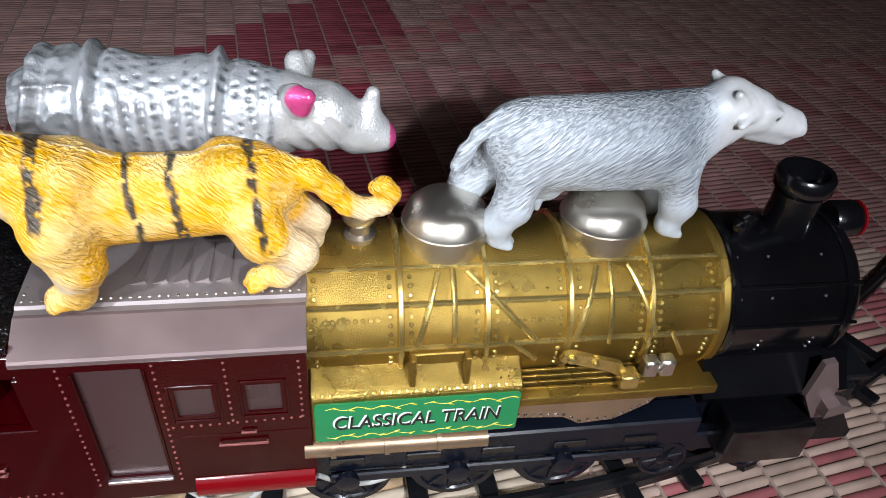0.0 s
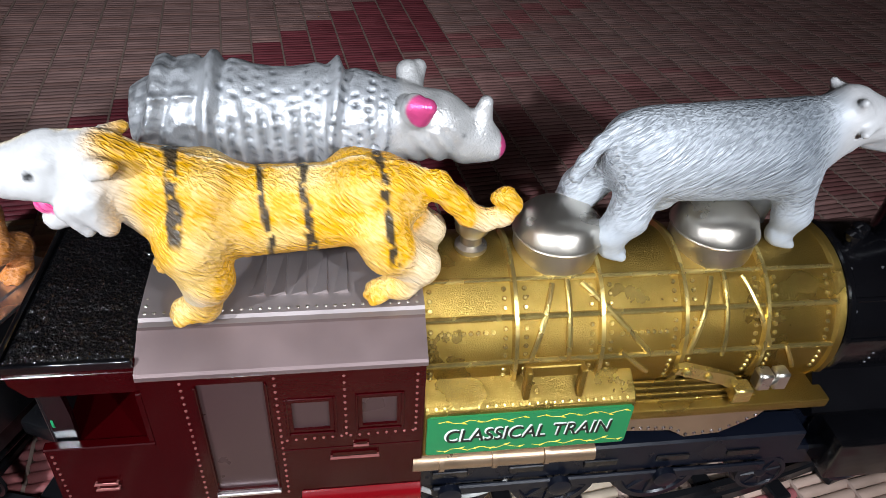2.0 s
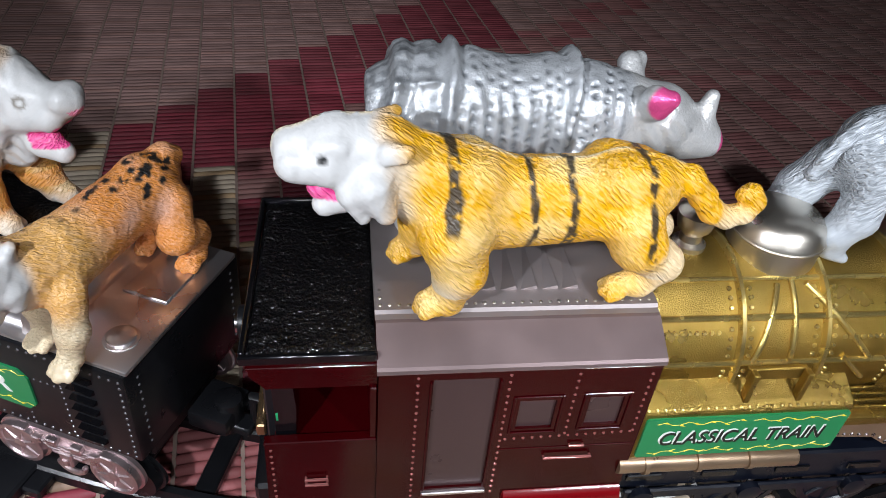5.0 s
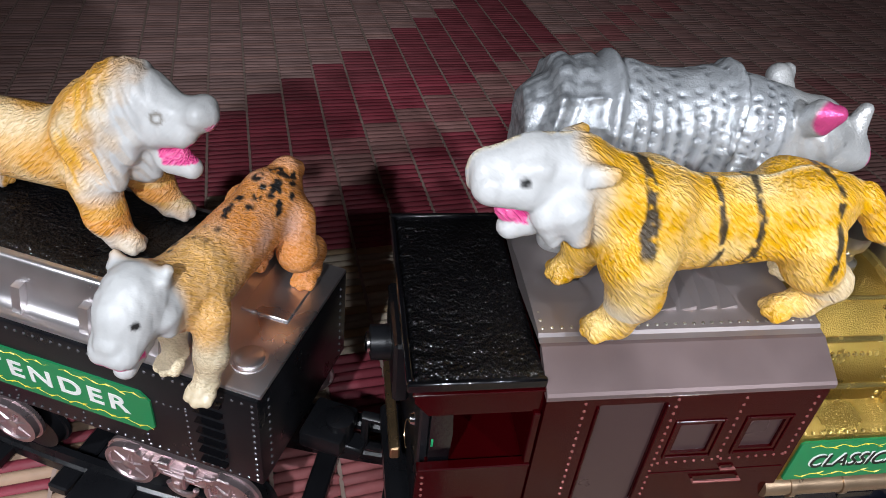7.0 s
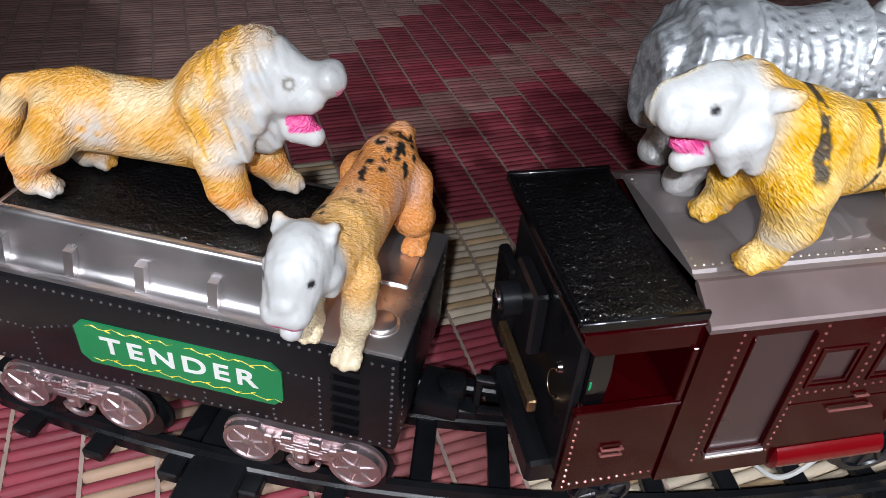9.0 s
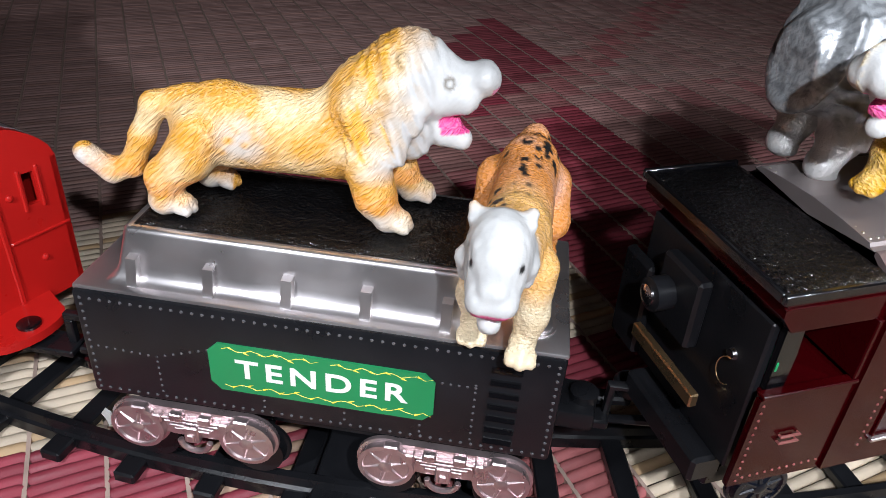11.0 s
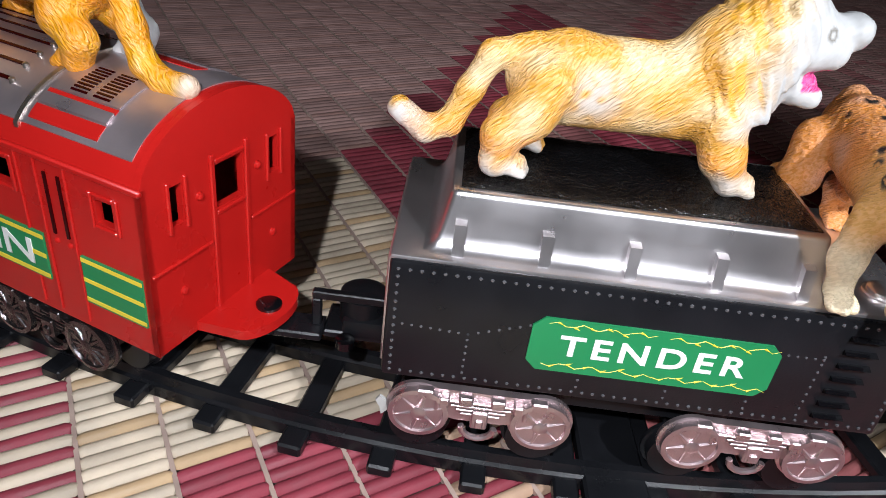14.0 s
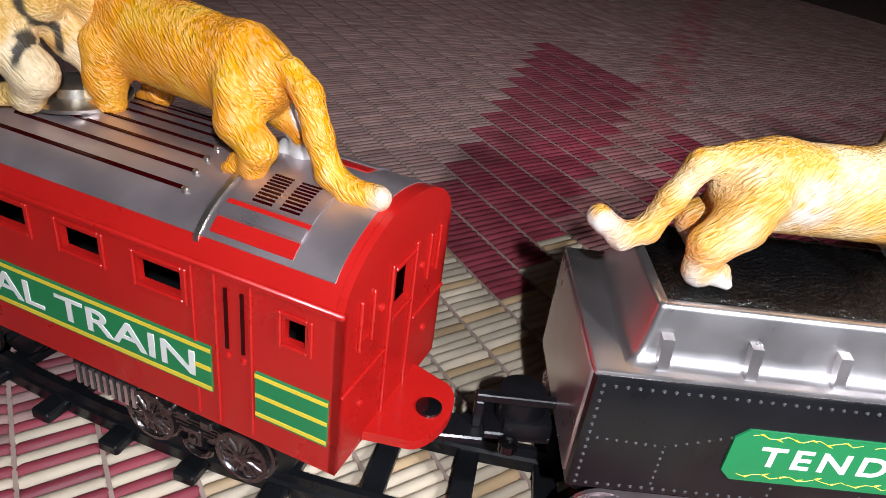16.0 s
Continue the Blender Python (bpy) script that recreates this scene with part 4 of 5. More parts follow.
for x0, x1, z, up in ((8, 34, 95.4, 1), (38, 66, 95.4, 1), (8, 34, 82.2, -1), (38, 66, 82.2, -1)):
    vine(bm, x0, x1, -0.72, z, 11, rng, up)
part("tendril_print", bm, YELLOW, plate, "yellow printed tendrils")
for x in (33.5, 50):
    bm = box(bmesh.new(), x, x + 1.9, 1.6, 4.6, 99.5, 112, 0.3, 1)
    part("step_post", bm, GOLD, loco)
part("step_bar", box(bmesh.new(), 33.5, 51.9, 4.6, 6.6, 107, 111.6, 0.4, 1), GOLD, loco)
bm = bmesh.new()
rod(bm, (0.8, 1.5, 75), (60, 1.5, 74), 3.4, 3.4, 20)
part("lower_pipe", bm, BRONZE, loco, "bronze lower pipe", smooth=True)
for x in (9, 26, 43):
    part("pipe_clamp", lathe(bmesh.new(), ((4.0, 0), (4.0, 1.6)), (x, 1.5, 74.7), "x", 20), BRONZE, loco, smooth=True)
# running board and valve gear
part("running_board", box(bmesh.new(), 68.2, 137, 1, 22, 88, 92, 0.8, 2), GOLD, loco, "gold running board", smooth=True)
for i in range(4):
    part("board_rib", box(bmesh.new(), 69, 112, 9 - i * 1.6, 10 - i * 1.6, 92, 96.5 - i * 1.1, 0.2, 1), GOLD, loco)
bm = prism(bmesh.new(), ((68.5, 87.8), (118, 87.8), (115, 83), (104, 76), (92, 75), (86, 79), (68.5, 80.5)), "y", 3, 5)
part("skirt", bm, BRONZE, loco, "dull bronze lower skirt")
bm = bmesh.new()
edge = ((70, 81.8), (86, 80.3), (92, 76.4), (104, 77.4), (114.5, 84))
for (xa, za), (xb, zb) in zip(edge, edge[1:]):
    stud_row(bm, (xa, 3, za), (xb, 3, zb), (0, -1, 0), max(3, int(math.hypot(xb - xa, zb - za) / 2.2)), 0.75)
part("skirt_rivets", bm, CHROME, loco, kind="stuff")
arm = bmesh.new()
prism(arm, ((80.5, 106.5), (81.5, 109), (84, 109.6), (101, 103.6), (104.5, 99), (102, 97.5), (97, 100.5)), "y", 3.0, 5.0)
box(arm, 101, 107, -0.5, 5, 95, 100.5, 0.5, 1)
lathe(arm, ((1.5, 0.2), (1.5, -0.9), (0.8, -1.4)), (84, 3.0, 107.2), "y", 12)
lathe(arm, ((1.2, 0.2), (1.2, -0.8), (0.6, -1.2)), (92, 3.0, 104.4), "y", 12)
part("valve_gear", arm, GOLDEDGE, loco, "worn gold valve gear arm", smooth=True)
bm = box(bmesh.new(), 108.5, 113.5, 1, 6, 98, 105, 0.8, 1)
box(bm, 114, 119, 1, 6, 98, 105, 0.8, 1)
rod(bm, (110, 2, 99), (117, 2, 104), 1, 1, 8)
part("gear_bracket", bm, DOME, loco, smooth=True)
part("gear_bolt", lathe(bmesh.new(), ((2.6, 0), (2.6, -1.4), (1.2, -2)), (90, 6, 103), "y", 14), GOLD, loco, smooth=True)
# black nose
nose = part("smokebox", lathe(bmesh.new(), ((AR - 0.6, 137.3), (AR - 0.6, 182), (AR - 2.5, 185), (AR - 6, 187)), (0, AX, AZ), "x", 64), BLACK, loco, "glossy black smokebox", smooth=True)
part("smokebox_door", lathe(bmesh.new(), ((18, 186), (18, 189), (12, 192), (4, 193.5), (0.5, 194)), (0, AX, AZ), "x", 40), BLACK, nose, smooth=True)
prof = ((9.5, -6), (8.2, 2), (7.6, 9), (7.8, 14.5), (8.8, 15.6), (9.5, 17), (9.5, 21.0), (8.6, 22.2), (7.2, 21.8), (6.6, 15))
part("chimney", lathe(bmesh.new(), prof, (164, AX, AZ + AR - 2), "z", 36), BLACK, loco, "glossy black chimney", smooth=True)
for x, y, h in ((144, AX - 5, 4), (147, AX - 3, 5.5), (173, AX + 2, 7)):
    part("fitting", lathe(bmesh.new(), ((2.2, -3), (2.2, h * 0.4), (2.8, h * 0.5), (2.8, h), (1.2, h + 1)), (x, y, AZ + AR - 0.5), "z", 14), BLACK, loco, smooth=True)
part("headlamp", lathe(bmesh.new(), ((6, 0), (6.6, 1), (6.6, 9), (5.4, 10.5)), (182, AX + 3, AZ + AR - 2), "x", 24), BLACK, loco, "black headlamp with red rim", smooth=True)
part("lamp_rim", lathe(bmesh.new(), ((6.4, 10.2), (6.5, 10.9), (5.2, 11.4)), (182, AX + 3, AZ + AR - 2), "x", 24), REDGLOSS, loco, smooth=True)
bm = bmesh.new()
for x in (141, 152, 171):
    for a in (-30, -24, -18, -12, -6, 30, 60):
        p = on_boiler(x, a, -0.7)
        stud(bm, p, (0, p[1] - AX, p[2] - AZ), 0.6)
part("nose_rivets", bm, RIVET, loco, kind="stuff")
part("nose_band", hoop(139.5, 0.5, 1.4, -40, 220), BLACK, loco, smooth=True)
part("nose_band", hoop(180, 0.4, 1.2, -40, 220), BLACK, loco, smooth=True)
part("nose_seam", rod(bmesh.new(), on_boiler(138, 38, -0.4), on_boiler(184, 38, -0.4), 0.8), BLACK, loco)
part("nose_seam", rod(bmesh.new(), on_boiler(138, 8, -0.4), on_boiler(184, 8, -0.4), 0.6), BLACK, loco)
bm = prism(bmesh.new(), ((4, 80), (2, 84), (10, 96), (36, 100), (62, 96), (70, 84), (68, 80)), "x", 134, 188)
part("saddle", bm, BLACK, loco, "black saddle under the smokebox")
part("cylinder_block", box(bmesh.new(), 148, 180, -3, 14, 52, 71, 1.0, 2), BLACK, loco, "glossy black cylinder block", smooth=True)
part("cylinder_block", box(bmesh.new(), 148, 180, 58, 75, 52, 71, 1.0, 2), BLACK, loco, smooth=True)
bm = prism(bmesh.new(), ((172, 100), (176, 101), (182, 88), (182, 72), (178, 72), (171, 84)), "y", 0, 2.4)
prism(bm, ((178, 77), (186.5, 80), (187, 82), (182, 84), (178, 82)), "y", -4.5, 0.2)
part("pilot_step", bm, BAND, loco, "dull silver step bracket")
bm = box(bmesh.new(), 184, 200, 8, 64, 66, 78, 1.5, 1)
prism(bm, ((200, 66), (216, 42), (216, 38), (196, 38), (196, 66)), "y", 14, 58)
part("pilot", bm, BLACKMATT, loco, "black pilot beam")
part("front_deck", box(bmesh.new(), 180, 206, 10, 62, 78, 81, 0.6, 1), BLACKMATT, loco)
# chassis and wheels
part("chassis", box(bmesh.new(), -98, 184, 16, 56, 38, 80, 1, 1), NAVY, loco, "dark chassis block")
for x in (14, 52, 90):
    spoked_wheel(loco, x, 9, 50, 15.5, NAVY, 10)
    spoked_wheel(loco, x, 60, 50, 15.5, NAVY, 10)
for x in (132, 168, -84):
    spoked_wheel(loco, x, 9, 44, 9.5, NAVY, 8)
    spoked_wheel(loco, x, 60, 44, 9.5, NAVY, 8)
part("coupling_rod", box(bmesh.new(), 8, 128, 2.6, 4.3, 52, 56.5, 0.6, 1), NAVY, loco)
for x in (14, 52, 90):
    part("crank_pin", lathe(bmesh.new(), ((4.0, 0), (4.0, -2.4), (2, -3)), (x, 3.2, 54), "y", 16), NAVY, loco, smooth=True)
part("lower_frame", box(bmesh.new(), 2, 140, 4.5, 15, 56, 70, 0.8, 1), NAVY, loco)
for i in range(5):
    part("frame_slot", box(bmesh.new(), 8 + i * 26, 20 + i * 26, 3.8, 4.6, 60.5, 63.5, 0.3, 1), BLACK, loco)
part("front_truck", box(bmesh.new(), 118, 184, 8, 14, 46, 56, 1, 1), NAVY, loco)

# ---- the moulded plastic animals: each one a single figure ----


class Clay:
    """A soft shape out of tapered bars that flow into each other, in millimetres; x is the way it faces, z is up."""

    def __init__(self, flat=0.85):
        self.bars, self.flat, self.rear = [], flat, None

    def bar(self, a, b, ra, rb, blend=3.0):
        self.bars.append((a, b, ra, rb, blend))

    def chain(self, pts, ra, rb, blend=2.0):
        n = len(pts) - 1
        for i in range(n):
            self.bar(pts[i], pts[i + 1], ra + (rb - ra) * i / n, ra + (rb - ra) * (i + 1) / n, blend)

    def pair(self, a, b, ra, rb, blend=2.0):
        for s in (1, -1):
            self.bar((a[0], s * a[1], a[2]), (b[0], s * b[1], b[2]), ra, rb, blend)

    def mesh(self, name, mat, paint, step=0.75, relief=None, fur=None):
        lo = np.min([np.minimum(a, b) - max(ra, rb) - 4 for a, b, ra, rb, _ in [(np.array(p), np.array(q), x, y, k) for p, q, x, y, k in self.bars]], axis=0)
        hi = np.max([np.maximum(a, b) + max(ra, rb) + 4 for a, b, ra, rb, _ in [(np.array(p), np.array(q), x, y, k) for p, q, x, y, k in self.bars]], axis=0)
        xs, ys, zs = [np.arange(lo[i], hi[i] + step, step, dtype=np.float32) for i in range(3)]
        f = np.full((len(xs), len(ys), len(zs)), 1e3, dtype=np.float32)
        for a, b, ra, rb, k in self.bars:
            a, b = np.array(a, dtype=np.float32), np.array(b, dtype=np.float32)
            m = max(ra, rb) + 9
            sl = []
            for i, ax in enumerate((xs, ys, zs)):
                i0 = max(0, int((min(a[i], b[i]) - m - lo[i]) / step))
                sl.append(slice(i0, int((max(a[i], b[i]) + m - lo[i]) / step) + 2))
            gx, gy, gz = np.meshgrid(xs[sl[0]], ys[sl[1]], zs[sl[2]], indexing="ij")
            d = b - a
            t = np.clip(((gx - a[0]) * d[0] + (gy - a[1]) * d[1] + (gz - a[2]) * d[2]) / max(1e-6, float(d @ d)), 0, 1)
            thick = self.flat if max(ra, rb) > 9 else 1.0
            e = np.sqrt((gx - a[0] - t * d[0]) ** 2 + ((gy - a[1] - t * d[1]) / thick) ** 2 + (gz - a[2] - t * d[2]) ** 2) - (ra + (rb - ra) * t)
            g = f[sl[0], sl[1], sl[2]]
            h = np.clip(0.5 + 0.5 * (g - e) / k, 0, 1)
            f[sl[0], sl[1], sl[2]] = g + (e - g) * h - k * h * (1 - h)
        if self.rear is not None:
            f = np.maximum(f, (self.rear - xs)[:, None, None])
        inside = f < 0
        s = np.zeros(tuple(n - 1 for n in f.shape), dtype=np.int8)
        corners = [(i, j, k) for i in (0, 1) for j in (0, 1) for k in (0, 1)]

        def part_of(c, arr):
            return arr[c[0]:arr.shape[0] - 1 + c[0], c[1]:arr.shape[1] - 1 + c[1], c[2]:arr.shape[2] - 1 + c[2]]
        for c in corners:
            s += part_of(c, inside)
        cells = np.argwhere((s > 0) & (s < 8))
        index = np.full(s.shape, -1, dtype=np.int64)
        index[tuple(cells.T)] = np.arange(len(cells))
        total, count = np.zeros((len(cells), 3)), np.zeros(len(cells))
        for c in corners:
            for ax in range(3):
                if c[ax]:
                    continue
                e = list(c)
                e[ax] = 1
                f0, f1 = f[tuple((cells + c).T)], f[tuple((cells + e).T)]
                hit = (f0 < 0) != (f1 < 0)
                t = np.where(hit, f0 / np.where(hit, f0 - f1, 1), 0)
                p = np.tile(np.array(c, dtype=float), (len(cells), 1))
                p[:, ax] += t
                total += p * hit[:, None]
                count += hit
        verts = (cells + total / count[:, None]) * step + lo
        faces = []
        for ax in range(3):
            o1, o2 = [(1, 2), (2, 0), (0, 1)][ax]
            a = np.moveaxis(inside, ax, 0)
            edge = np.argwhere(np.moveaxis(a[:-1] != a[1:], 0, ax))
            ok = (edge[:, o1] > 0) & (edge[:, o2] > 0) & (edge[:, o1] < s.shape[o1]) & (edge[:, o2] < s.shape[o2])
            edge = edge[ok]
            quad = []
            for d1, d2 in ((1, 1), (0, 1), (0, 0), (1, 0)):
                q = edge.copy()
                q[:, o1] -= d1
                q[:, o2] -= d2
                quad.append(index[tuple(q.T)])
            quad = np.stack(quad, 1)
            flip = ~inside[tuple(edge.T)]
            quad[flip] = quad[flip][:, ::-1]
            faces.append(quad)
        faces = np.concatenate(faces)
        if relief is not None:
            g = np.stack(np.gradient(f, step), -1)
            n = g[tuple(np.clip(np.round((verts - lo) / step).astype(int), 0, np.array(f.shape) - 1).T)]
            n /= np.linalg.norm(n, axis=1)[:, None] + 1e-9
            verts = verts + n * relief(verts)[:, None]
        dyes = np.clip(paint(verts), 0, 1)
        if fur is None:
            deep = np.clip((dyes.max(1) - dyes.min(1)) / (dyes.max(1) + 1e-6) * 1.6 - 0.05, 0.10, 1)
        else:
            deep = fur(verts)
        dyes = np.concatenate([dyes, deep[:, None]], 1)
        return dyed_mesh(name, (verts * MM).tolist(), faces.tolist(), dyes, mat)


def blotch(p, scale, seed=0.0):
    """Smooth noise from 0 to 1 at points in millimetres."""
    return np.array([0.5 + 0.5 * noise.noise(Vector((x * scale + seed, y * scale - seed, z * scale))) for x, y, z in p])


def mix(c, d, t):
    t = np.clip(t, 0, 1)[:, None]
    return c * (1 - t) + np.array(d)[None] * t


def near(p, centre, r, soft=0.5):
    return np.clip((r - np.linalg.norm(p - np.array(centre)[None], axis=1)) / soft + 0.5, 0, 1)


def strokes(p, amount, sx=0.9, sz=0.25):
    """Combed fur: shallow grooves that slope down and back, in millimetres."""
    q = np.stack([(p[:, 0] + 0.45 * p[:, 2]) * sx, p[:, 1] * sx * 0.5, (p[:, 2] - 0.45 * p[:, 0]) * sz], 1)
    return amount * np.array([noise.noise(Vector(v)) for v in q])


def seam_line(p, z):
    """The raised line along the back where the two halves of the mould met."""
    return 0.45 * np.exp(-(p[:, 1] / 0.7) ** 2) * (p[:, 2] > z)


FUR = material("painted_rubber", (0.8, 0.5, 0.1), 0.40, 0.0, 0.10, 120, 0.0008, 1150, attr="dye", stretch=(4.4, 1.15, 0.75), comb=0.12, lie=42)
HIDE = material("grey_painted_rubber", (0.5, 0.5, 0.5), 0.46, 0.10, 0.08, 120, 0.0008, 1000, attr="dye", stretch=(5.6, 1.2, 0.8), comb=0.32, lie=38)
SILVERHIDE = material("silver_painted_rubber", (0.5, 0.5, 0.5), 0.36, 0.42, 0.14, 160, 0.00022, 1100, attr="dye")
PALE = (0.60, 0.60, 0.59)
PINK = (0.85, 0.10, 0.32)
DARK = (0.02, 0.02, 0.02)


def figure(name, clay, mat, paint, m, label, relief=None, fur=None, step=0.75):
    ob = new(name, clay.mesh(name, mat, paint, step, relief, fur))
    ob.matrix_world = m
    return tagged(ob, label, "toy animal", "toy animals on the train")


def cat_head(c, x, y, z, drop=0.0, size=1.0, snout=1.0):
    """Skull, muzzle, open jaw, ears and cheeks of a big cat; its muzzle sinks by drop."""
    k, q = size, size * snout
    c.bar((x, y, z), (x + 5 * k, y, z - 0.3 * drop), 11.5 * k, 10 * k)
    for s in (1, -1):
        c.bar((x + 8 * q, y + s * 2.6 * k, z - 2 - 0.5 * drop), (x + 15 * q, y + s * 2.8 * k, z - 2.5 - drop), 6.2 * k, 4.9 * k, 2)
        c.bar((x + 6 * k, y + s * 4.6 * k, z + 5 * k - 0.3 * drop), (x + 9.5 * k, y + s * 4.4 * k, z + 4.4 * k - 0.5 * drop), 3.2 * k, 2.0 * k, 1.2)
        c.bar((x - 1, y + s * 8 * k, z - 5), (x - 1, y + s * 9 * k, z - 11 * k), 5.0 * k, 2.6 * k, 2)
        c.bar((x - 4, y + s * 7 * k, z + 7 * k), (x - 4.5, y + s * 8.6 * k, z + 9.2 * k), 2.8 * k, 1.9 * k, 2)
        c.bar((x - 3, y + s * 8 * k, z + 6 * k), (x - 2, y + s * 9 * k, z + 7 * k), 2.0 * k, 1.2 * k, 1.5)
    c.bar((x + 8 * q, y, z + 2.2 - 0.5 * drop), (x + 15.5 * q, y, z + 1.6 - drop), 4.2 * k, 3.4 * k, 2)
    c.bar((x + 17 * q, y - 1.6 * k, z + 1.2 - drop), (x + 17 * q, y + 1.6 * k, z + 1.2 - drop), 2.6 * k, 2.6 * k, 1)
    c.bar((x + 3 * k, y, z - 10 * k - 0.6 * drop), (x + 11.5 * q, y, z - 12.6 * k - drop), 5.4 * k, 3.6 * k, 1.5)


def paw(c, pts, toe, ra=7.5, rb=4.6):
    """A leg through some points with a foot that points to toe."""
    c.chain(pts, ra, rb, 3.0)
    e = pts[-1]
    c.bar((e[0], e[1], e[2] + 0.6), toe, rb + 0.5, rb - 0.9, 1.5)
    for s in (-1, 0, 1):
        c.bar((toe[0] - 1, toe[1] + s * 2.4, toe[2] - 0.6), (toe[0] + 2.2 - abs(s), toe[1] + s * 2.7, toe[2] - 1.6), 2.1, 1.7, 0.8)


# the tigers: on the cab roof, and at the back of the carriage


def tiger_clay(tail):
    c = Clay(0.82)
    c.bar((20, 0, 29.5), (-18, 0, 29), 12.6, 11.6)
    c.bar((19, 0, 32.5), (27, 0, 34), 12.8, 11.6)
    c.bar((-19, 0, 31.5), (-27, 0, 31), 11.2, 9.8)
    for s in (1, -1):
        c.bar((20, s * 5.5, 39.5), (28, s * 5, 40.5), 5.4, 4.6, 4)
        c.bar((-17, s * 5, 37), (-25, s * 5, 36), 5.4, 4.4, 4)
        c.bar((24, s * 7, 30), (25, s * 7, 24), 8.0, 7.0, 4)
    c.bar((29, 0, 37.5), (41, 1, 43.5), 11.0, 9.6)
    c.bar((43, 1, 45.5), (51, 1, 47), 9.6, 8.2)
    c.bar((51, 1, 49.6), (61, 1, 48.8), 4.8, 3.6, 2.5)
    c.bar((44, 1, 37), (54, 1, 32.8), 5.0, 3.0, 1.2)
    c.bar((49, 1, 38.5), (55.5, 1, 37.2), 2.8, 2.4, 0.6)
    for s in (1, -1):
        c.bar((53, 1 + s * 2.7, 45), (60.5, 1 + s * 2.6, 45.4), 5.2, 4.2, 2)
        c.bar((62.0, 1 + s * 1.4, 48.4), (62.4, 1 + s * 1.4, 47.8), 2.3, 2.0, 0.8)
        c.bar((51, 1 + s * 5.0, 50.4), (55.5, 1 + s * 4.2, 50.0), 2.4, 1.6, 1.2)
        c.bar((44, 1 + s * 6.8, 41), (41, 1 + s * 8.0, 34.5), 5.4, 2.6, 2)
        c.bar((48, 1 + s * 5.8, 39), (46, 1 + s * 6.2, 33), 4.0, 2.0, 1.5)
        c.bar((40.5, 1 + s * 7.4, 50), (36.8, 1 + s * 9.4, 51), 2.6, 1.6, 1.2)
        c.bar((41.5, 1 + s * 8.4, 48.6), (37.6, 1 + s * 9.8, 49.2), 1.3, 0.8, 0.8)
    paw(c, ((24, 7.5, 26), (22, 7.5, 15), (24.5, 6.5, 4.6)), (29.5, 6.5, 4.2), 8.6, 4.2)
    paw(c, ((26, -7, 26), (29, -9, 18), (30, -10, 11)), (34, -10, 9.6), 7, 3.9)
    paw(c, ((-22, 6.5, 26), (-25, 7.5, 19), (-33.5, 7, 12), (-29, 6.5, 4.6)), (-21.5, 6.5, 4.2), 8.2, 3.8)
    paw(c, ((-25, -6, 26), (-32, -8, 18), (-39, -9, 12), (-38, -9, 4.5)), (-34, -9, 4.2), 7.0, 3.6)
    if tail:
        c.chain(((-32, 0, 35), (-39, 1, 33), (-44, 1, 28), (-48, 1, 23), (-53, 1, 20.6), (-58, 1, 21.6), (-60.5, 1, 25), (-58.5, 1, 28.2), (-56, 1, 27.6)), 3.8, 2.1)
    else:
        c.chain(((-32, -4, 35), (-37, -8, 30), (-38, -11, 22), (-37, -12, 13)), 4.4, 3.4)
    return c


def tiger_paint(base, stripes):
    def paint(p):
        n = blotch(p, 0.09, 4)
        col = np.tile(np.array(base), (len(p), 1))
        col = mix(col, (0.86, 0.58, 0.20), (n - 0.45) * 3)
        col = mix(col, PALE, np.clip((p[:, 0] - 35 + 10 * (n - 0.5)) / 8, 0, 1) * np.clip((p[:, 2] - 17) / 8, 0, 1))
        col = mix(col, (0.85, 0.70, 0.45), np.clip(1.3 - np.abs(p[:, 1]) * 1.6, 0, 1) * (p[:, 2] > 38) * (blotch(p, 0.35, 6) > 0.42) * 0.9)
        col = mix(col, PALE, np.clip((14 - p[:, 2] + 10 * (n - 0.5)) / 6, 0, 1) * (np.abs(p[:, 0]) < 32) * (p[:, 2] > 10) * 0.6)
        col = mix(col, (0.80, 0.66, 0.46), np.clip((-p[:, 0] - 26) / 6, 0, 1) * np.clip((28 - p[:, 2]) / 8, 0, 1) * np.clip((n - 0.40) * 6, 0, 0.7))
        for x, w, lean, z0, z1 in stripes:
            off = np.abs(p[:, 0] - x - lean * (p[:, 2] - 30) - 2.2 * (blotch(p, 0.16, x) - 0.5))
            wide = w * (0.55 + 0.9 * blotch(p, 0.25, 3 + x))
            col = mix(col, DARK, np.clip((wide - off) / 0.5, 0, 1) * np.clip((p[:, 2] - z0) / 2, 0, 1) * np.clip((z1 - p[:, 2]) / 2, 0, 1) * np.clip((blotch(p, 0.45, 9) - 0.28) * 12, 0, 0.95))
        for s in (1, -1):
            col = mix(col, DARK, near(p, (54.6, 1 + s * 6.3, 48.2), 1.2))
        col = mix(col, PINK, ((p[:, 0] > 51.5) & (p[:, 2] < 41.4) & (p[:, 2] > 35.4) & (np.abs(p[:, 1] - 1) < 5.2)).astype(float))
        return col
    return paint


figure("tiger_figure", tiger_clay(True), FUR, tiger_paint((0.80, 0.41, 0.02), ((26.5, 1.9, -0.06, 30, 60), (5.5, 1.2, 0.05, 15, 60), (-4.5, 1.5, 0.04, 17, 60), (-24.5, 1.4, 0.10, 17, 60))),
               LOCO @ pose(-0.0315, 0.0205, 0.1306, 0, 0, 185.5), "yellow toy tiger with black stripes on the cab roof", lambda p: strokes(p, 0.2) + seam_line(p, 36))
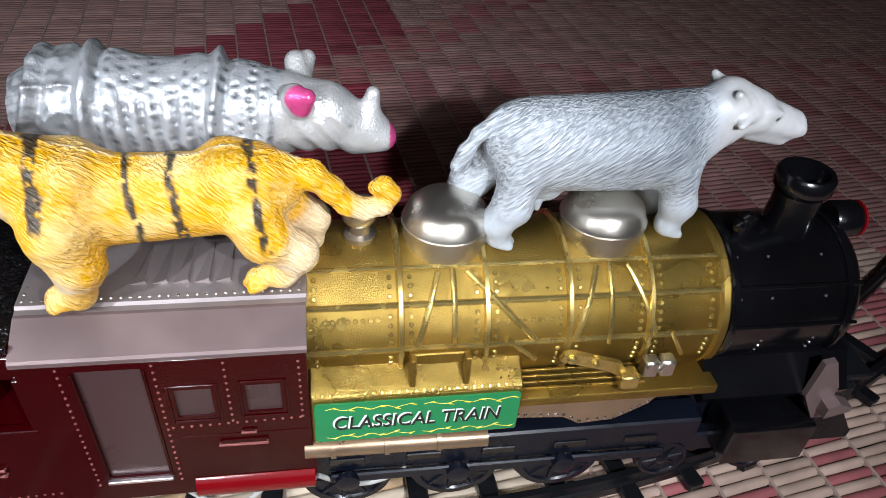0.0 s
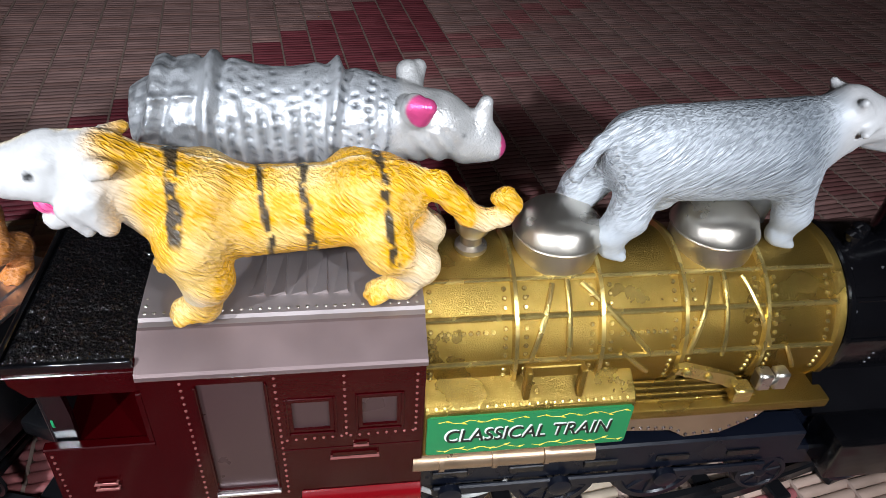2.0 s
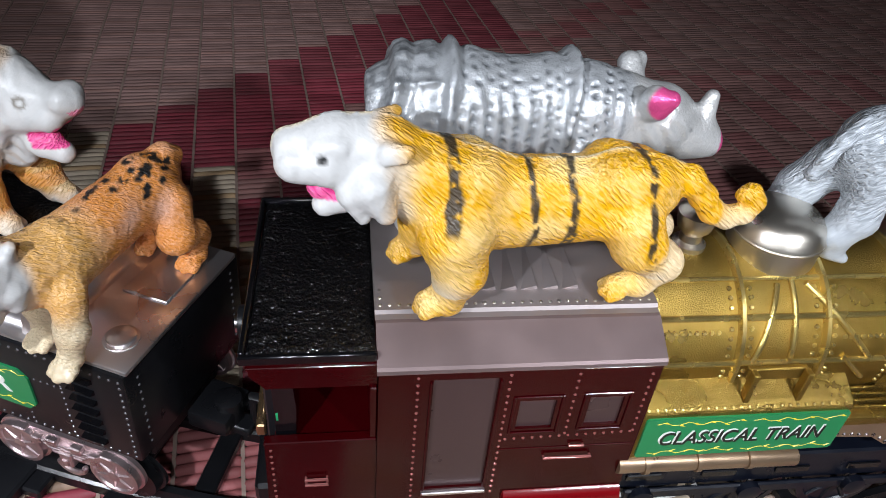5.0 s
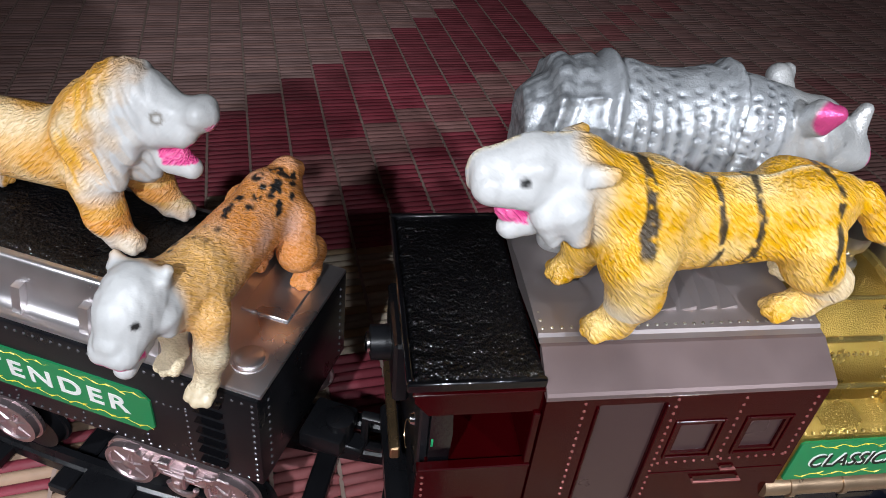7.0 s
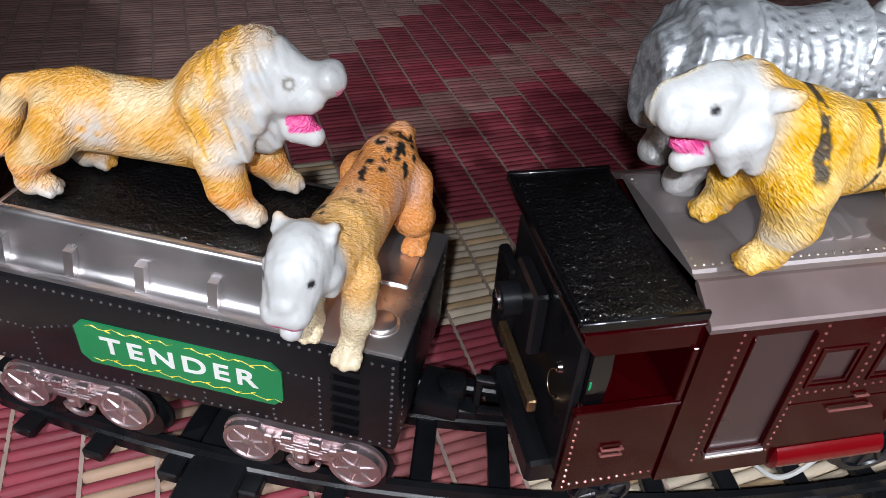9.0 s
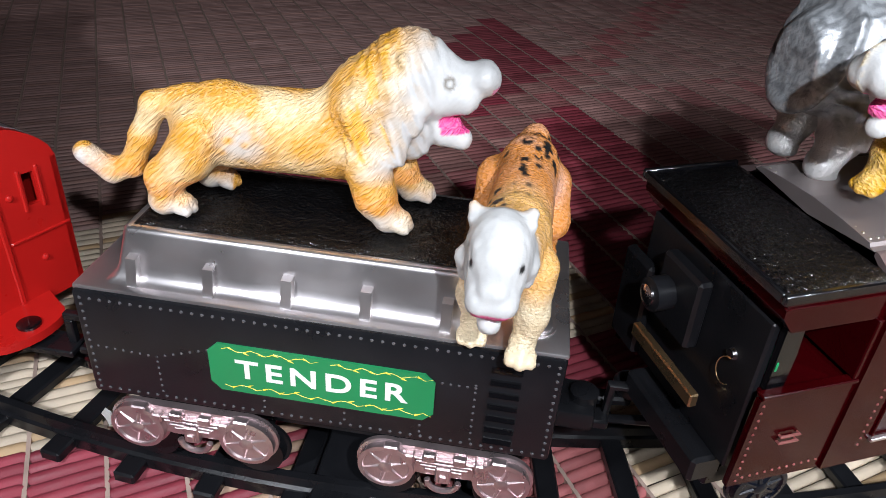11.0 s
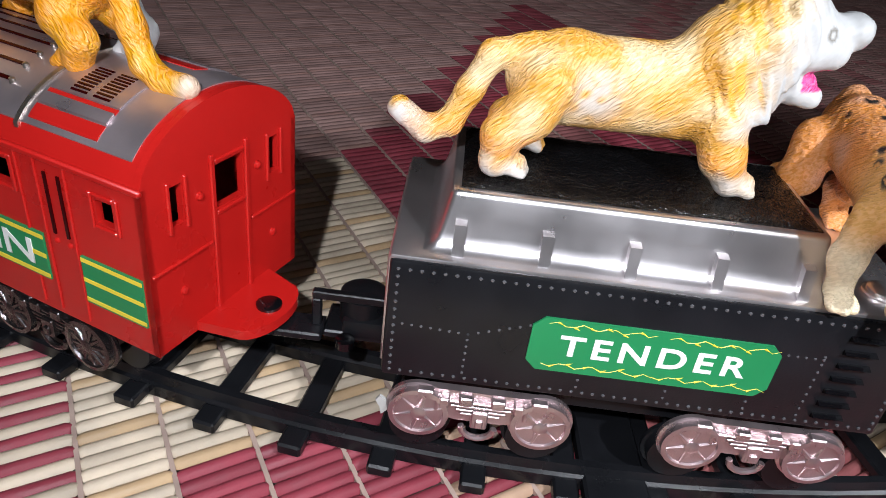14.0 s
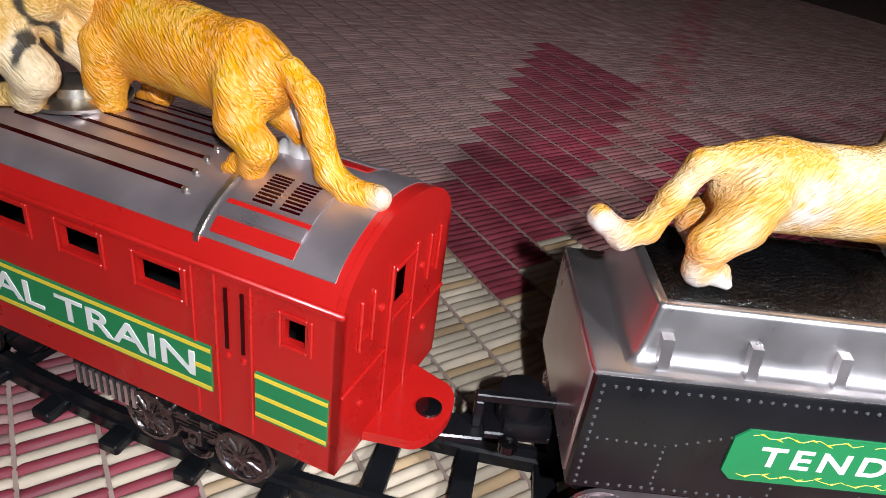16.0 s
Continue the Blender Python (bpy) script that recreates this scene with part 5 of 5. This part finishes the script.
figure("tiger_figure", tiger_clay(False), FUR, tiger_paint((0.70, 0.40, 0.10), ((29, 1.8, -0.1, 34, 60), (12, 1.6, 0.05, 22, 60), (0, 1.6, 0.04, 22, 60), (-10, 1.6, 0, 16, 60), (-18, 1.3, 0.1, 12, 60), (-25, 1.3, 0.1, 12, 60), (-32, 1.2, 0.1, 14, 60))),
       CARRIAGE @ pose(-0.151, 0.0240, 0.1145, 0, 0, 180) @ Matrix.Scale(1.14, 4), "pale orange toy tiger with black stripes on the carriage", lambda p: strokes(p, 0.2) + seam_line(p, 36))

# the lioness on the carriage
c = Clay(0.80)
c.bar((22, 0, 26), (-22, 0, 25), 14.5, 13)
c.bar((24, 0, 30), (30, 0, 32), 13, 11)
c.bar((-22, 0, 27.5), (-27, 0, 27), 11.8, 9.8)
c.bar((30, 0, 33), (42, 0, 40), 11, 10)
cat_head(c, 42, 0, 43)
paw(c, ((28, 8, 22), (29, 9, 12), (28, 9, 4.2)), (33, 9, 4.0), 8, 4.0)
paw(c, ((28, -8, 22), (29, -9, 12), (28, -9, 3.5)), (33, -9, 3.5), 8, 4.0)
paw(c, ((-25, 7, 23), (-26, 8.5, 15), (-34, 9, 10), (-32, 9, 3.8)), (-26, 9, 3.6), 6.8, 3.7)
paw(c, ((-27, -7, 23), (-28, -8.5, 15), (-36, -9, 10), (-34, -9, 3.8)), (-28, -9, 3.6), 6.8, 3.7)
c.chain(((-37, 0, 30), (-44, 1, 26), (-49, 2, 16), (-53, 2, 7), (-59, 1, 3.6), (-68, 0, 4.4)), 4.0, 3.6)


def lioness_paint(p):
    n = blotch(p, 0.10, 7)
    col = np.tile(np.array((0.82, 0.31, 0.015)), (len(p), 1))
    col = mix(col, (0.84, 0.43, 0.04), (n - 0.45) * 3)
    col = mix(col, PALE, (p[:, 1] < -4) * (p[:, 0] < -20) * np.clip((26 - p[:, 2]) / 6, 0, 1))
    col = mix(col, PALE, np.clip((p[:, 0] - 40) / 6, 0, 1))
    return mix(col, PALE, np.clip((-p[:, 0] - 66) / 6, 0, 0.6))


figure("lioness_figure", c, FUR, lioness_paint, CARRIAGE @ pose(-0.073, 0.0365, 0.1132, 0, 0, 170.9), "orange toy lioness with drooping tail on the carriage roof", lambda p: strokes(p, 0.18) + seam_line(p, 34))

# the lion on the tender
c = Clay(0.80)
c.bar((20, 0, 24.5), (-18, 0, 25.2), 13.0, 12.2)
c.bar((-17, 0, 26.5), (-23, 0, 26), 11.6, 10.2)
c.bar((21, 0, 28), (27, 0, 33), 13.6, 14)
c.bar((28, 0, 35), (37, 0, 44), 14.4, 13.0)
c.bar((33, 0, 31), (38, 0, 25), 10.5, 6)
for s in (1, -1):
    c.bar((24, s * 7, 36), (27, s * 9, 22), 7.5, 4.0, 3)
    c.bar((33, s * 8, 42), (35, s * 10, 24), 5.5, 3.0, 2)
cat_head(c, 40, 0, 42, 0, 0.94, 0.9)
c.bar((50, 0, 43), (58, 0, 44.5), 5.6, 5.0, 2)
c.bar((58, -2.6, 45.5), (58, 2.6, 45.5), 3.8, 3.8, 1.0)
c.bar((45, 0, 29.5), (53, 0, 26.6), 5, 3.4, 1.5)
paw(c, ((26, -8, 21), (29, -10, 11), (33, -10.5, 4.4)), (37, -11, 4.2), 7.6, 4.1)
paw(c, ((28, 9, 20), (34, 10, 11), (39, 10, 4.4)), (43, 10, 4.0), 7.6, 4.1)
paw(c, ((-22, -6, 25), (-26, -8, 18), (-33, -9.5, 12), (-34, -10, 4.6)), (-28, -10, 4.4), 8, 3.9)
paw(c, ((-22, 6, 22), (-22, 8, 14), (-29, 9, 10), (-26, 9, 4.4)), (-20, 9, 4.2), 7.0, 3.8)
c.chain(((-27, 0, 33), (-37, 0, 30), (-42, 0, 20), (-46.5, 0, 10.5), (-53, 0, 8), (-60.5, 0, 13.5)), 3.8, 3.4)


def lion_paint(p):
    n, m = blotch(p, 0.10, 2), blotch(p, 0.22, 12)
    col = np.tile(np.array((0.68, 0.33, 0.06)), (len(p), 1))
    col = mix(col, (0.72, 0.52, 0.28), (n - 0.42) * 3.2)
    col = mix(col, (0.52, 0.50, 0.47), near(p, (-10, -11, 24), 7, 8) * np.clip(blotch(p, 0.3, 15) * 2.4 - 0.5, 0, 0.85))
    col = mix(col, (0.82, 0.30, 0.06), ((p[:, 2] < 13) & (p[:, 2] > 8)) * 0.5)
    col = mix(col, PALE, np.clip((9 - p[:, 2] + 8 * (m - 0.5)) / 8, 0, 0.85) * (np.abs(p[:, 0]) > 18))
    face = p[:, 0] - 0.30 * (p[:, 2] - 40) - 28 + 10 * (m - 0.5)
    col = mix(col, PALE, np.clip(face / 11, 0, 1) * np.clip((p[:, 2] - 16) / 6, 0, 1))
    lock = strokes(p, 1.0, 0.45, 0.07)
    col = mix(col, (0.56, 0.34, 0.12), np.clip((-lock - 0.12) * 4, 0, 0.22) * np.clip((p[:, 0] - 18) / 6, 0, 1) * np.clip((46 - p[:, 0]) / 6, 0, 1) * (p[:, 2] > 22))
    col = mix(col, (0.80, 0.42, 0.05), np.clip((lock - 0.10) * 5, 0, 0.75) * np.clip((p[:, 0] - 16) / 6, 0, 1) * np.clip((37 - p[:, 0]) / 6, 0, 1) * (p[:, 2] > 24))
    col = mix(col, PALE, np.clip((-p[:, 0] - 50) / 12, 0, 0.9) * (p[:, 2] < 16) * np.clip(1.9 - 2 * m, 0, 1))
    for s in (1, -1):
        col = mix(col, (0.25, 0.23, 0.2), near(p, (48.5, s * 7.6, 45), 2.0) * (1 - near(p, (48.7, s * 7.6, 45), 1.1)))
        col = mix(col, DARK, near(p, (49.0, s * 7.8, 45), 0.8, 0.4))
    mouth = (p[:, 0] > 46) & (p[:, 2] < 37) & (p[:, 2] > 29) & (np.abs(p[:, 1]) < 5)
    col = mix(col, PINK, mouth.astype(float))
    return mix(col, (0.8, 0.25, 0.4), ((p[:, 0] > 60.6) & (p[:, 2] < 43) & (p[:, 2] > 36)).astype(float))


def lion_relief(p):
    mane = np.clip((p[:, 0] - 16) / 6, 0, 1) * np.clip((50 - p[:, 0]) / 6, 0, 1) * (p[:, 2] > 22)
    return strokes(p, 0.15) + mane * strokes(p, 1.0, 0.5, 0.07)


figure("lion_figure", c, FUR, lion_paint, TENDER @ pose(0.0572, 0.0318, 0.1056, 0, 0, 6.5) @ Matrix.Diagonal((1, 1, 1.03, 1)), "yellow toy lion with pale mane standing on the coal", lion_relief)

# the leopard at the end of the tender
c = Clay(0.82)
c.bar((16, -1, 32), (-20, 1, 34), 11.8, 11)
c.bar((20, -1, 33), (27, -2, 34), 11.5, 10)
c.bar((-20, 1, 35), (-26, 1, 35), 11, 9)
c.bar((27, -2, 35), (38, -4, 39.5), 10, 9.3)
cat_head(c, 37.5, -4.5, 41, 6.5, 0.82, 0.84)
paw(c, ((24, 6.5, 28), (26, 6.5, 14), (28, 5, 4.0)), (31.5, 5, 3.8), 5.4, 3.2)
paw(c, ((21, -9, 28), (20, -10, 14), (21, -9, 4.0)), (25, -9, 3.8), 5.4, 3.2)
paw(c, ((-22, 8, 30), (-20, 10, 18), (-30, 10, 12), (-29, 10, 4.0)), (-24, 10, 3.8), 7, 3.6)
paw(c, ((-22, -8, 30), (-22, -9, 18), (-32, -9, 12), (-31, -9, 4.0)), (-26, -9, 3.8), 7, 3.6)
c.bar((-30, 2, 42), (-34, 3, 40), 4, 3)


def leopard_paint(p):
    n = blotch(p, 0.10, 21)
    col = np.tile(np.array((0.84, 0.33, 0.09)), (len(p), 1))
    col = mix(col, (0.80, 0.45, 0.32), (n - 0.5) * 2.5)
    col = mix(col, (0.86, 0.48, 0.16), np.clip((p[:, 0] - 4) / 12, 0, 1))
    col = mix(col, (0.80, 0.66, 0.44), np.clip((25 - p[:, 2]) / 8, 0, 1) * (p[:, 0] > 10) * (0.5 + n))
    col = mix(col, PALE, np.clip((p[:, 0] - 31 - 5 * (n - 0.5)) / 4, 0, 1) * (p[:, 2] > 20))
    rnd = random.Random(11)
    for _ in range(72):
        a, x = rnd.uniform(-1.35, 1.35), rnd.uniform(-28, 22)
        q = (x, 11.5 * math.sin(a), 33.5 + 12.5 * math.cos(a))
        col = mix(col, DARK, near(p, q, rnd.uniform(1.3, 2.4), 0.5) * (blotch(p, 0.5, 5) > 0.38))
    for s in (1, -1):
        col = mix(col, DARK, near(p, (46.0, -4.5 + s * 6.2, 41.0), 1.2))
    mouth = (p[:, 0] > 42) & (p[:, 2] < 30.6) & (p[:, 2] > 26.4) & (np.abs(p[:, 1] + 4.5) < 4.4)
    return mix(col, PINK, mouth.astype(float))


figure("leopard_figure", c, FUR, leopard_paint, TENDER @ pose(0.130, 0.025, 0.0876, 0, 0, -90), "orange toy leopard with black spots on the tender deck", lambda p: strokes(p, 0.25), lambda p: np.where(p[:, 0] > 32, 0.06, 0.7))

# the cow on the boiler
c = Clay(0.80)
c.bar((20, 0, 33.8), (-17, 0, 34.2), 17.2, 15.8)
c.bar((-20, 0, 37), (-24, 0, 39), 13, 10)
c.bar((24, 0, 36), (30, 0, 38.5), 14, 11.5)
c.bar((30, 0, 41), (40, 0, 44), 11, 8.5)
c.bar((42, 0, 47), (50, 0, 44), 8.5, 7.5)
c.bar((50, 0, 43.5), (65, 0, 38.5), 7.0, 5.4, 2)
c.bar((40, 0, 52), (43, 0, 52), 3, 2.5, 2)
c.pair((41, 5.5, 51), (39, 7.5, 54), 2.2, 1.3)
c.pair((46, 6.5, 46.5), (41, 10.5, 44.5), 2.0, 1.3, 2.0)
c.bar((30, 0, 33), (41, 0, 38), 9, 6.5, 4)
c.bar((52, 0, 38), (63, 0, 34), 4.8, 3.4, 1.5)
for s in (1, -1):
    c.bar((66.5, s * 2.6, 38.5), (67.5, s * 2.6, 37.5), 2.8, 2.4, 1.0)
    c.bar((52, s * 5.4, 46.4), (56, s * 5.2, 45.4), 2.2, 1.6, 1.0)
paw(c, ((27, -7, 28), (30, -8, 14), (29, -7.5, 4)), (30.5, -7.5, 3.6), 7.0, 3.8)
paw(c, ((27, 7, 28), (30, 8, 14), (28, 7.5, 1)), (29.5, 7.5, 0.6), 7.5, 4.4)
paw(c, ((-23, -6, 28), (-25, -8, 16), (-29, -8, 10), (-28, -8, 4)), (-26.5, -8, 3.6), 6.8, 3.6)
paw(c, ((-27, 6, 28), (-34, 8, 17), (-37, 8, 10), (-34, 8, 1)), (-32, 8, 0.6), 7.5, 4.0)
c.chain(((-30, -1, 46), (-36, -3, 41), (-40, -4, 35), (-42, -4, 30)), 1.9, 2.3)
c.bar((-15, 0, 20), (-12, 0, 18), 6, 5)
c.pair((-15, 2.5, 14), (-15, 2.5, 11), 1.6, 1.2, 1)


def cow_paint(p):
    n = blotch(p, 0.10, 31)
    comb = 0.5 + 0.5 * blotch(p, 0.08, 3)
    col = np.tile(np.array((0.52, 0.56, 0.60)), (len(p), 1))
    dark = np.clip((p[:, 0] + 12) / 34, 0, 1) * np.clip((33 - p[:, 0]) / 6, 0, 1) * np.clip((p[:, 2] - 16) / 18, 0, 1)
    col = mix(col, (0.16, 0.19, 0.22), dark * 0.75)
    col = mix(col, (0.34, 0.37, 0.40), np.clip((comb - 0.6) * 3, 0, 1) * (p[:, 2] > 24) * (p[:, 0] < 32) * 0.5)
    col = mix(col, (0.66, 0.66, 0.66), np.clip((p[:, 0] - 34) / 5, 0, 1))
    for s in (1, -1):
        col = mix(col, DARK, near(p, (55.5, s * 6.6, 44.2), 0.9))
    return mix(col, (0.85, 0.55, 0.6), near(p, (70.5, 0, 36), 3.5, 2) * 0.7)


figure("cow_figure", c, HIDE, cow_paint, LOCO @ pose(0.0905, 0.0395, 0.1315, 0, 0, 2.6) @ Matrix.Diagonal((1, 1, 0.92, 1)), "grey toy cow with combed coat standing on the boiler", lambda p: strokes(p, 0.12),
       lambda p: np.clip((36 - p[:, 0]) / 4, 0.08, 1) * np.clip((p[:, 2] - 12) / 10, 0.1, 1))

# the rhinoceros on the far side of the cab roof
c = Clay(0.82)
c.bar((2, 0, 35), (-13, 0, 35), 16.2, 15.6)
c.bar((-13, 0, 35), (-28, 0, 35.5), 15.6, 18.2)
c.bar((-28, 0, 35.5), (-36, 0, 35.5), 18.4, 17.6)
c.bar((-36, 0, 35), (-43, 0, 33), 17.4, 14.0)
c.rear = -51.5
c.bar((2, 0, 35.5), (12, 0, 35), 16.6, 14.6)
c.bar((12, 0, 35), (21, 0, 34.5), 14.4, 12.0)
c.bar((22, 0, 34.5), (34, 0, 33.5), 12.0, 10.4)
c.bar((34, 0, 33), (48, 0, 28.6), 10.2, 6.4)
c.bar((44, 0, 26.6), (52, 0, 25.6), 6.2, 4.6)
c.bar((47.5, 0, 31), (49.2, 0, 40.6), 4.4, 2.2, 2)
for s in (1, -1):
    c.bar((27, s * 8, 41), (26.5, s * 11.5, 45.5), 4.2, 3.6, 1.2)
    c.bar((28, s * 11, 42), (30, s * 13.5, 46), 3.4, 2.5, 1.2)
    paw(c, ((8, s * 8, 26), (10, s * 9, 14), (10, s * 9, 4)), (11, s * 9, 3.4), 8, 4.8)
    paw(c, ((-32, s * 8, 26), (-34, s * 9, 14), (-38, s * 9, 4)), (-37, s * 9, 3.4), 8, 4.6)
c.bar((-50, 0, 44), (-53, 0, 28), 2, 1.4)


def around(p):
    """Degrees from the spine down the flank."""
    return np.degrees(np.arctan2(np.abs(p[:, 1]), p[:, 2] - 32))


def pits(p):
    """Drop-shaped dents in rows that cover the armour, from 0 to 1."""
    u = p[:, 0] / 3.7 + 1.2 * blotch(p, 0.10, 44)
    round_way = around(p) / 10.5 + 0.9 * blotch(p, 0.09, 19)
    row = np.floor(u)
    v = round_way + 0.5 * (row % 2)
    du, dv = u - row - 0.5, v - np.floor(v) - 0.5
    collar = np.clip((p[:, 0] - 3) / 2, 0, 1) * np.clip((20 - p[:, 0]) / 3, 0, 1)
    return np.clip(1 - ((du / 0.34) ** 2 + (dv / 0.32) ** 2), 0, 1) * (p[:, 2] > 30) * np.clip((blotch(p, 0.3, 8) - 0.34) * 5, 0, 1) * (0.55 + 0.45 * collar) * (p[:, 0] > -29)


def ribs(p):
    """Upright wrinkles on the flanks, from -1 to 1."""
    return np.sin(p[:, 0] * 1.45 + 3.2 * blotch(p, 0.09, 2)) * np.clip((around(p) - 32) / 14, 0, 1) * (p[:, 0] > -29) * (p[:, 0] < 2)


def plates(p):
    """Raised scrolls and level welts on the rump, from 0 to 1."""
    welt = np.exp(-((np.mod(around(p), 22) - 11) / 3.2) ** 2)
    return welt * np.clip((-31 - p[:, 0]) / 2, 0, 1) * np.clip((p[:, 0] + 45) / 2, 0, 1) * np.clip(blotch(p, 0.16, 27) * 3 - 0.9, 0, 1)


def rhino_relief(p):
    out = np.zeros(len(p))
    body = np.clip((20 - p[:, 0]) / 4, 0, 1) * (p[:, 2] > 12)
    out += 1.8 * np.exp(-((p[:, 0] + 44.5 - 0.3 * (p[:, 2] - 38)) / 1.6) ** 2)
    for x, lean in ((-46.5, 0.30), (-30, 0.10), (3, 0.16), (19, 0.22)):
        d = p[:, 0] - x - lean * (p[:, 2] - 38) - 1.5 * (blotch(p, 0.1, x) - 0.5)
        out += (2.4 if x == 3 else 1.7) * np.exp(-(d / 1.5) ** 2) - 1.2 * np.exp(-((d - 3.2) / 1.3) ** 2) - 0.6 * np.exp(-((d + 3.0) / 1.2) ** 2)
    bumps = blotch(p, 0.35, 40) - 0.5
    neck = 0.45 * np.sin((p[:, 0] + 0.7 * p[:, 2]) * 1.0) * np.clip((p[:, 0] - 22) / 4, 0, 1) * np.clip((42 - p[:, 0]) / 4, 0, 1) * (p[:, 2] < 36)
    return (out - 1.1 * pits(p) + 0.55 * ribs(p) + 1.1 * plates(p) + 0.45 * bumps) * body + neck


def rhino_paint(p):
    col = np.tile(np.array((0.56, 0.58, 0.60)), (len(p), 1))
    col = mix(col, (0.24, 0.26, 0.28), blotch(p, 0.2, 41) * 0.5)
    # wrinkle troughs, welts, rump blotches and dents are darker than the hide
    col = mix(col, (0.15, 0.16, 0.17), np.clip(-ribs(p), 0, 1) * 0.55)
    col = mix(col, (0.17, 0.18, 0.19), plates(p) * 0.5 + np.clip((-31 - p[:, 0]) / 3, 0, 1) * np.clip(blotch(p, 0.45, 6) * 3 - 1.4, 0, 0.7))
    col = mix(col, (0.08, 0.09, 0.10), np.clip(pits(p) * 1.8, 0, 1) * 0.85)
    col = mix(col, PALE, np.clip((p[:, 0] - 20 - 0.2 * (p[:, 2] - 38)) / 3, 0, 1))
    notch = np.abs(np.mod(around(p), 9) - 4.5) < 1.3
    col = mix(col, (0.15, 0.16, 0.17), notch * np.clip((-43 + 0.3 * (p[:, 2] - 38) - p[:, 0]) / 1.5, 0, 0.45))
    col = mix(col, (0.66, 0.66, 0.65), np.clip((21 - p[:, 2]) / 4, 0, 1))
    for s in (1, -1):
        col = mix(col, DARK, near(p, (42.6, s * 7.8, 33.4), 1.2))
    col = mix(col, PINK, near(p, (29.0, -15, 45), 5.4, 0.8))
    return mix(col, PINK, ((p[:, 0] > 54.3) & (p[:, 2] < 31)).astype(float))


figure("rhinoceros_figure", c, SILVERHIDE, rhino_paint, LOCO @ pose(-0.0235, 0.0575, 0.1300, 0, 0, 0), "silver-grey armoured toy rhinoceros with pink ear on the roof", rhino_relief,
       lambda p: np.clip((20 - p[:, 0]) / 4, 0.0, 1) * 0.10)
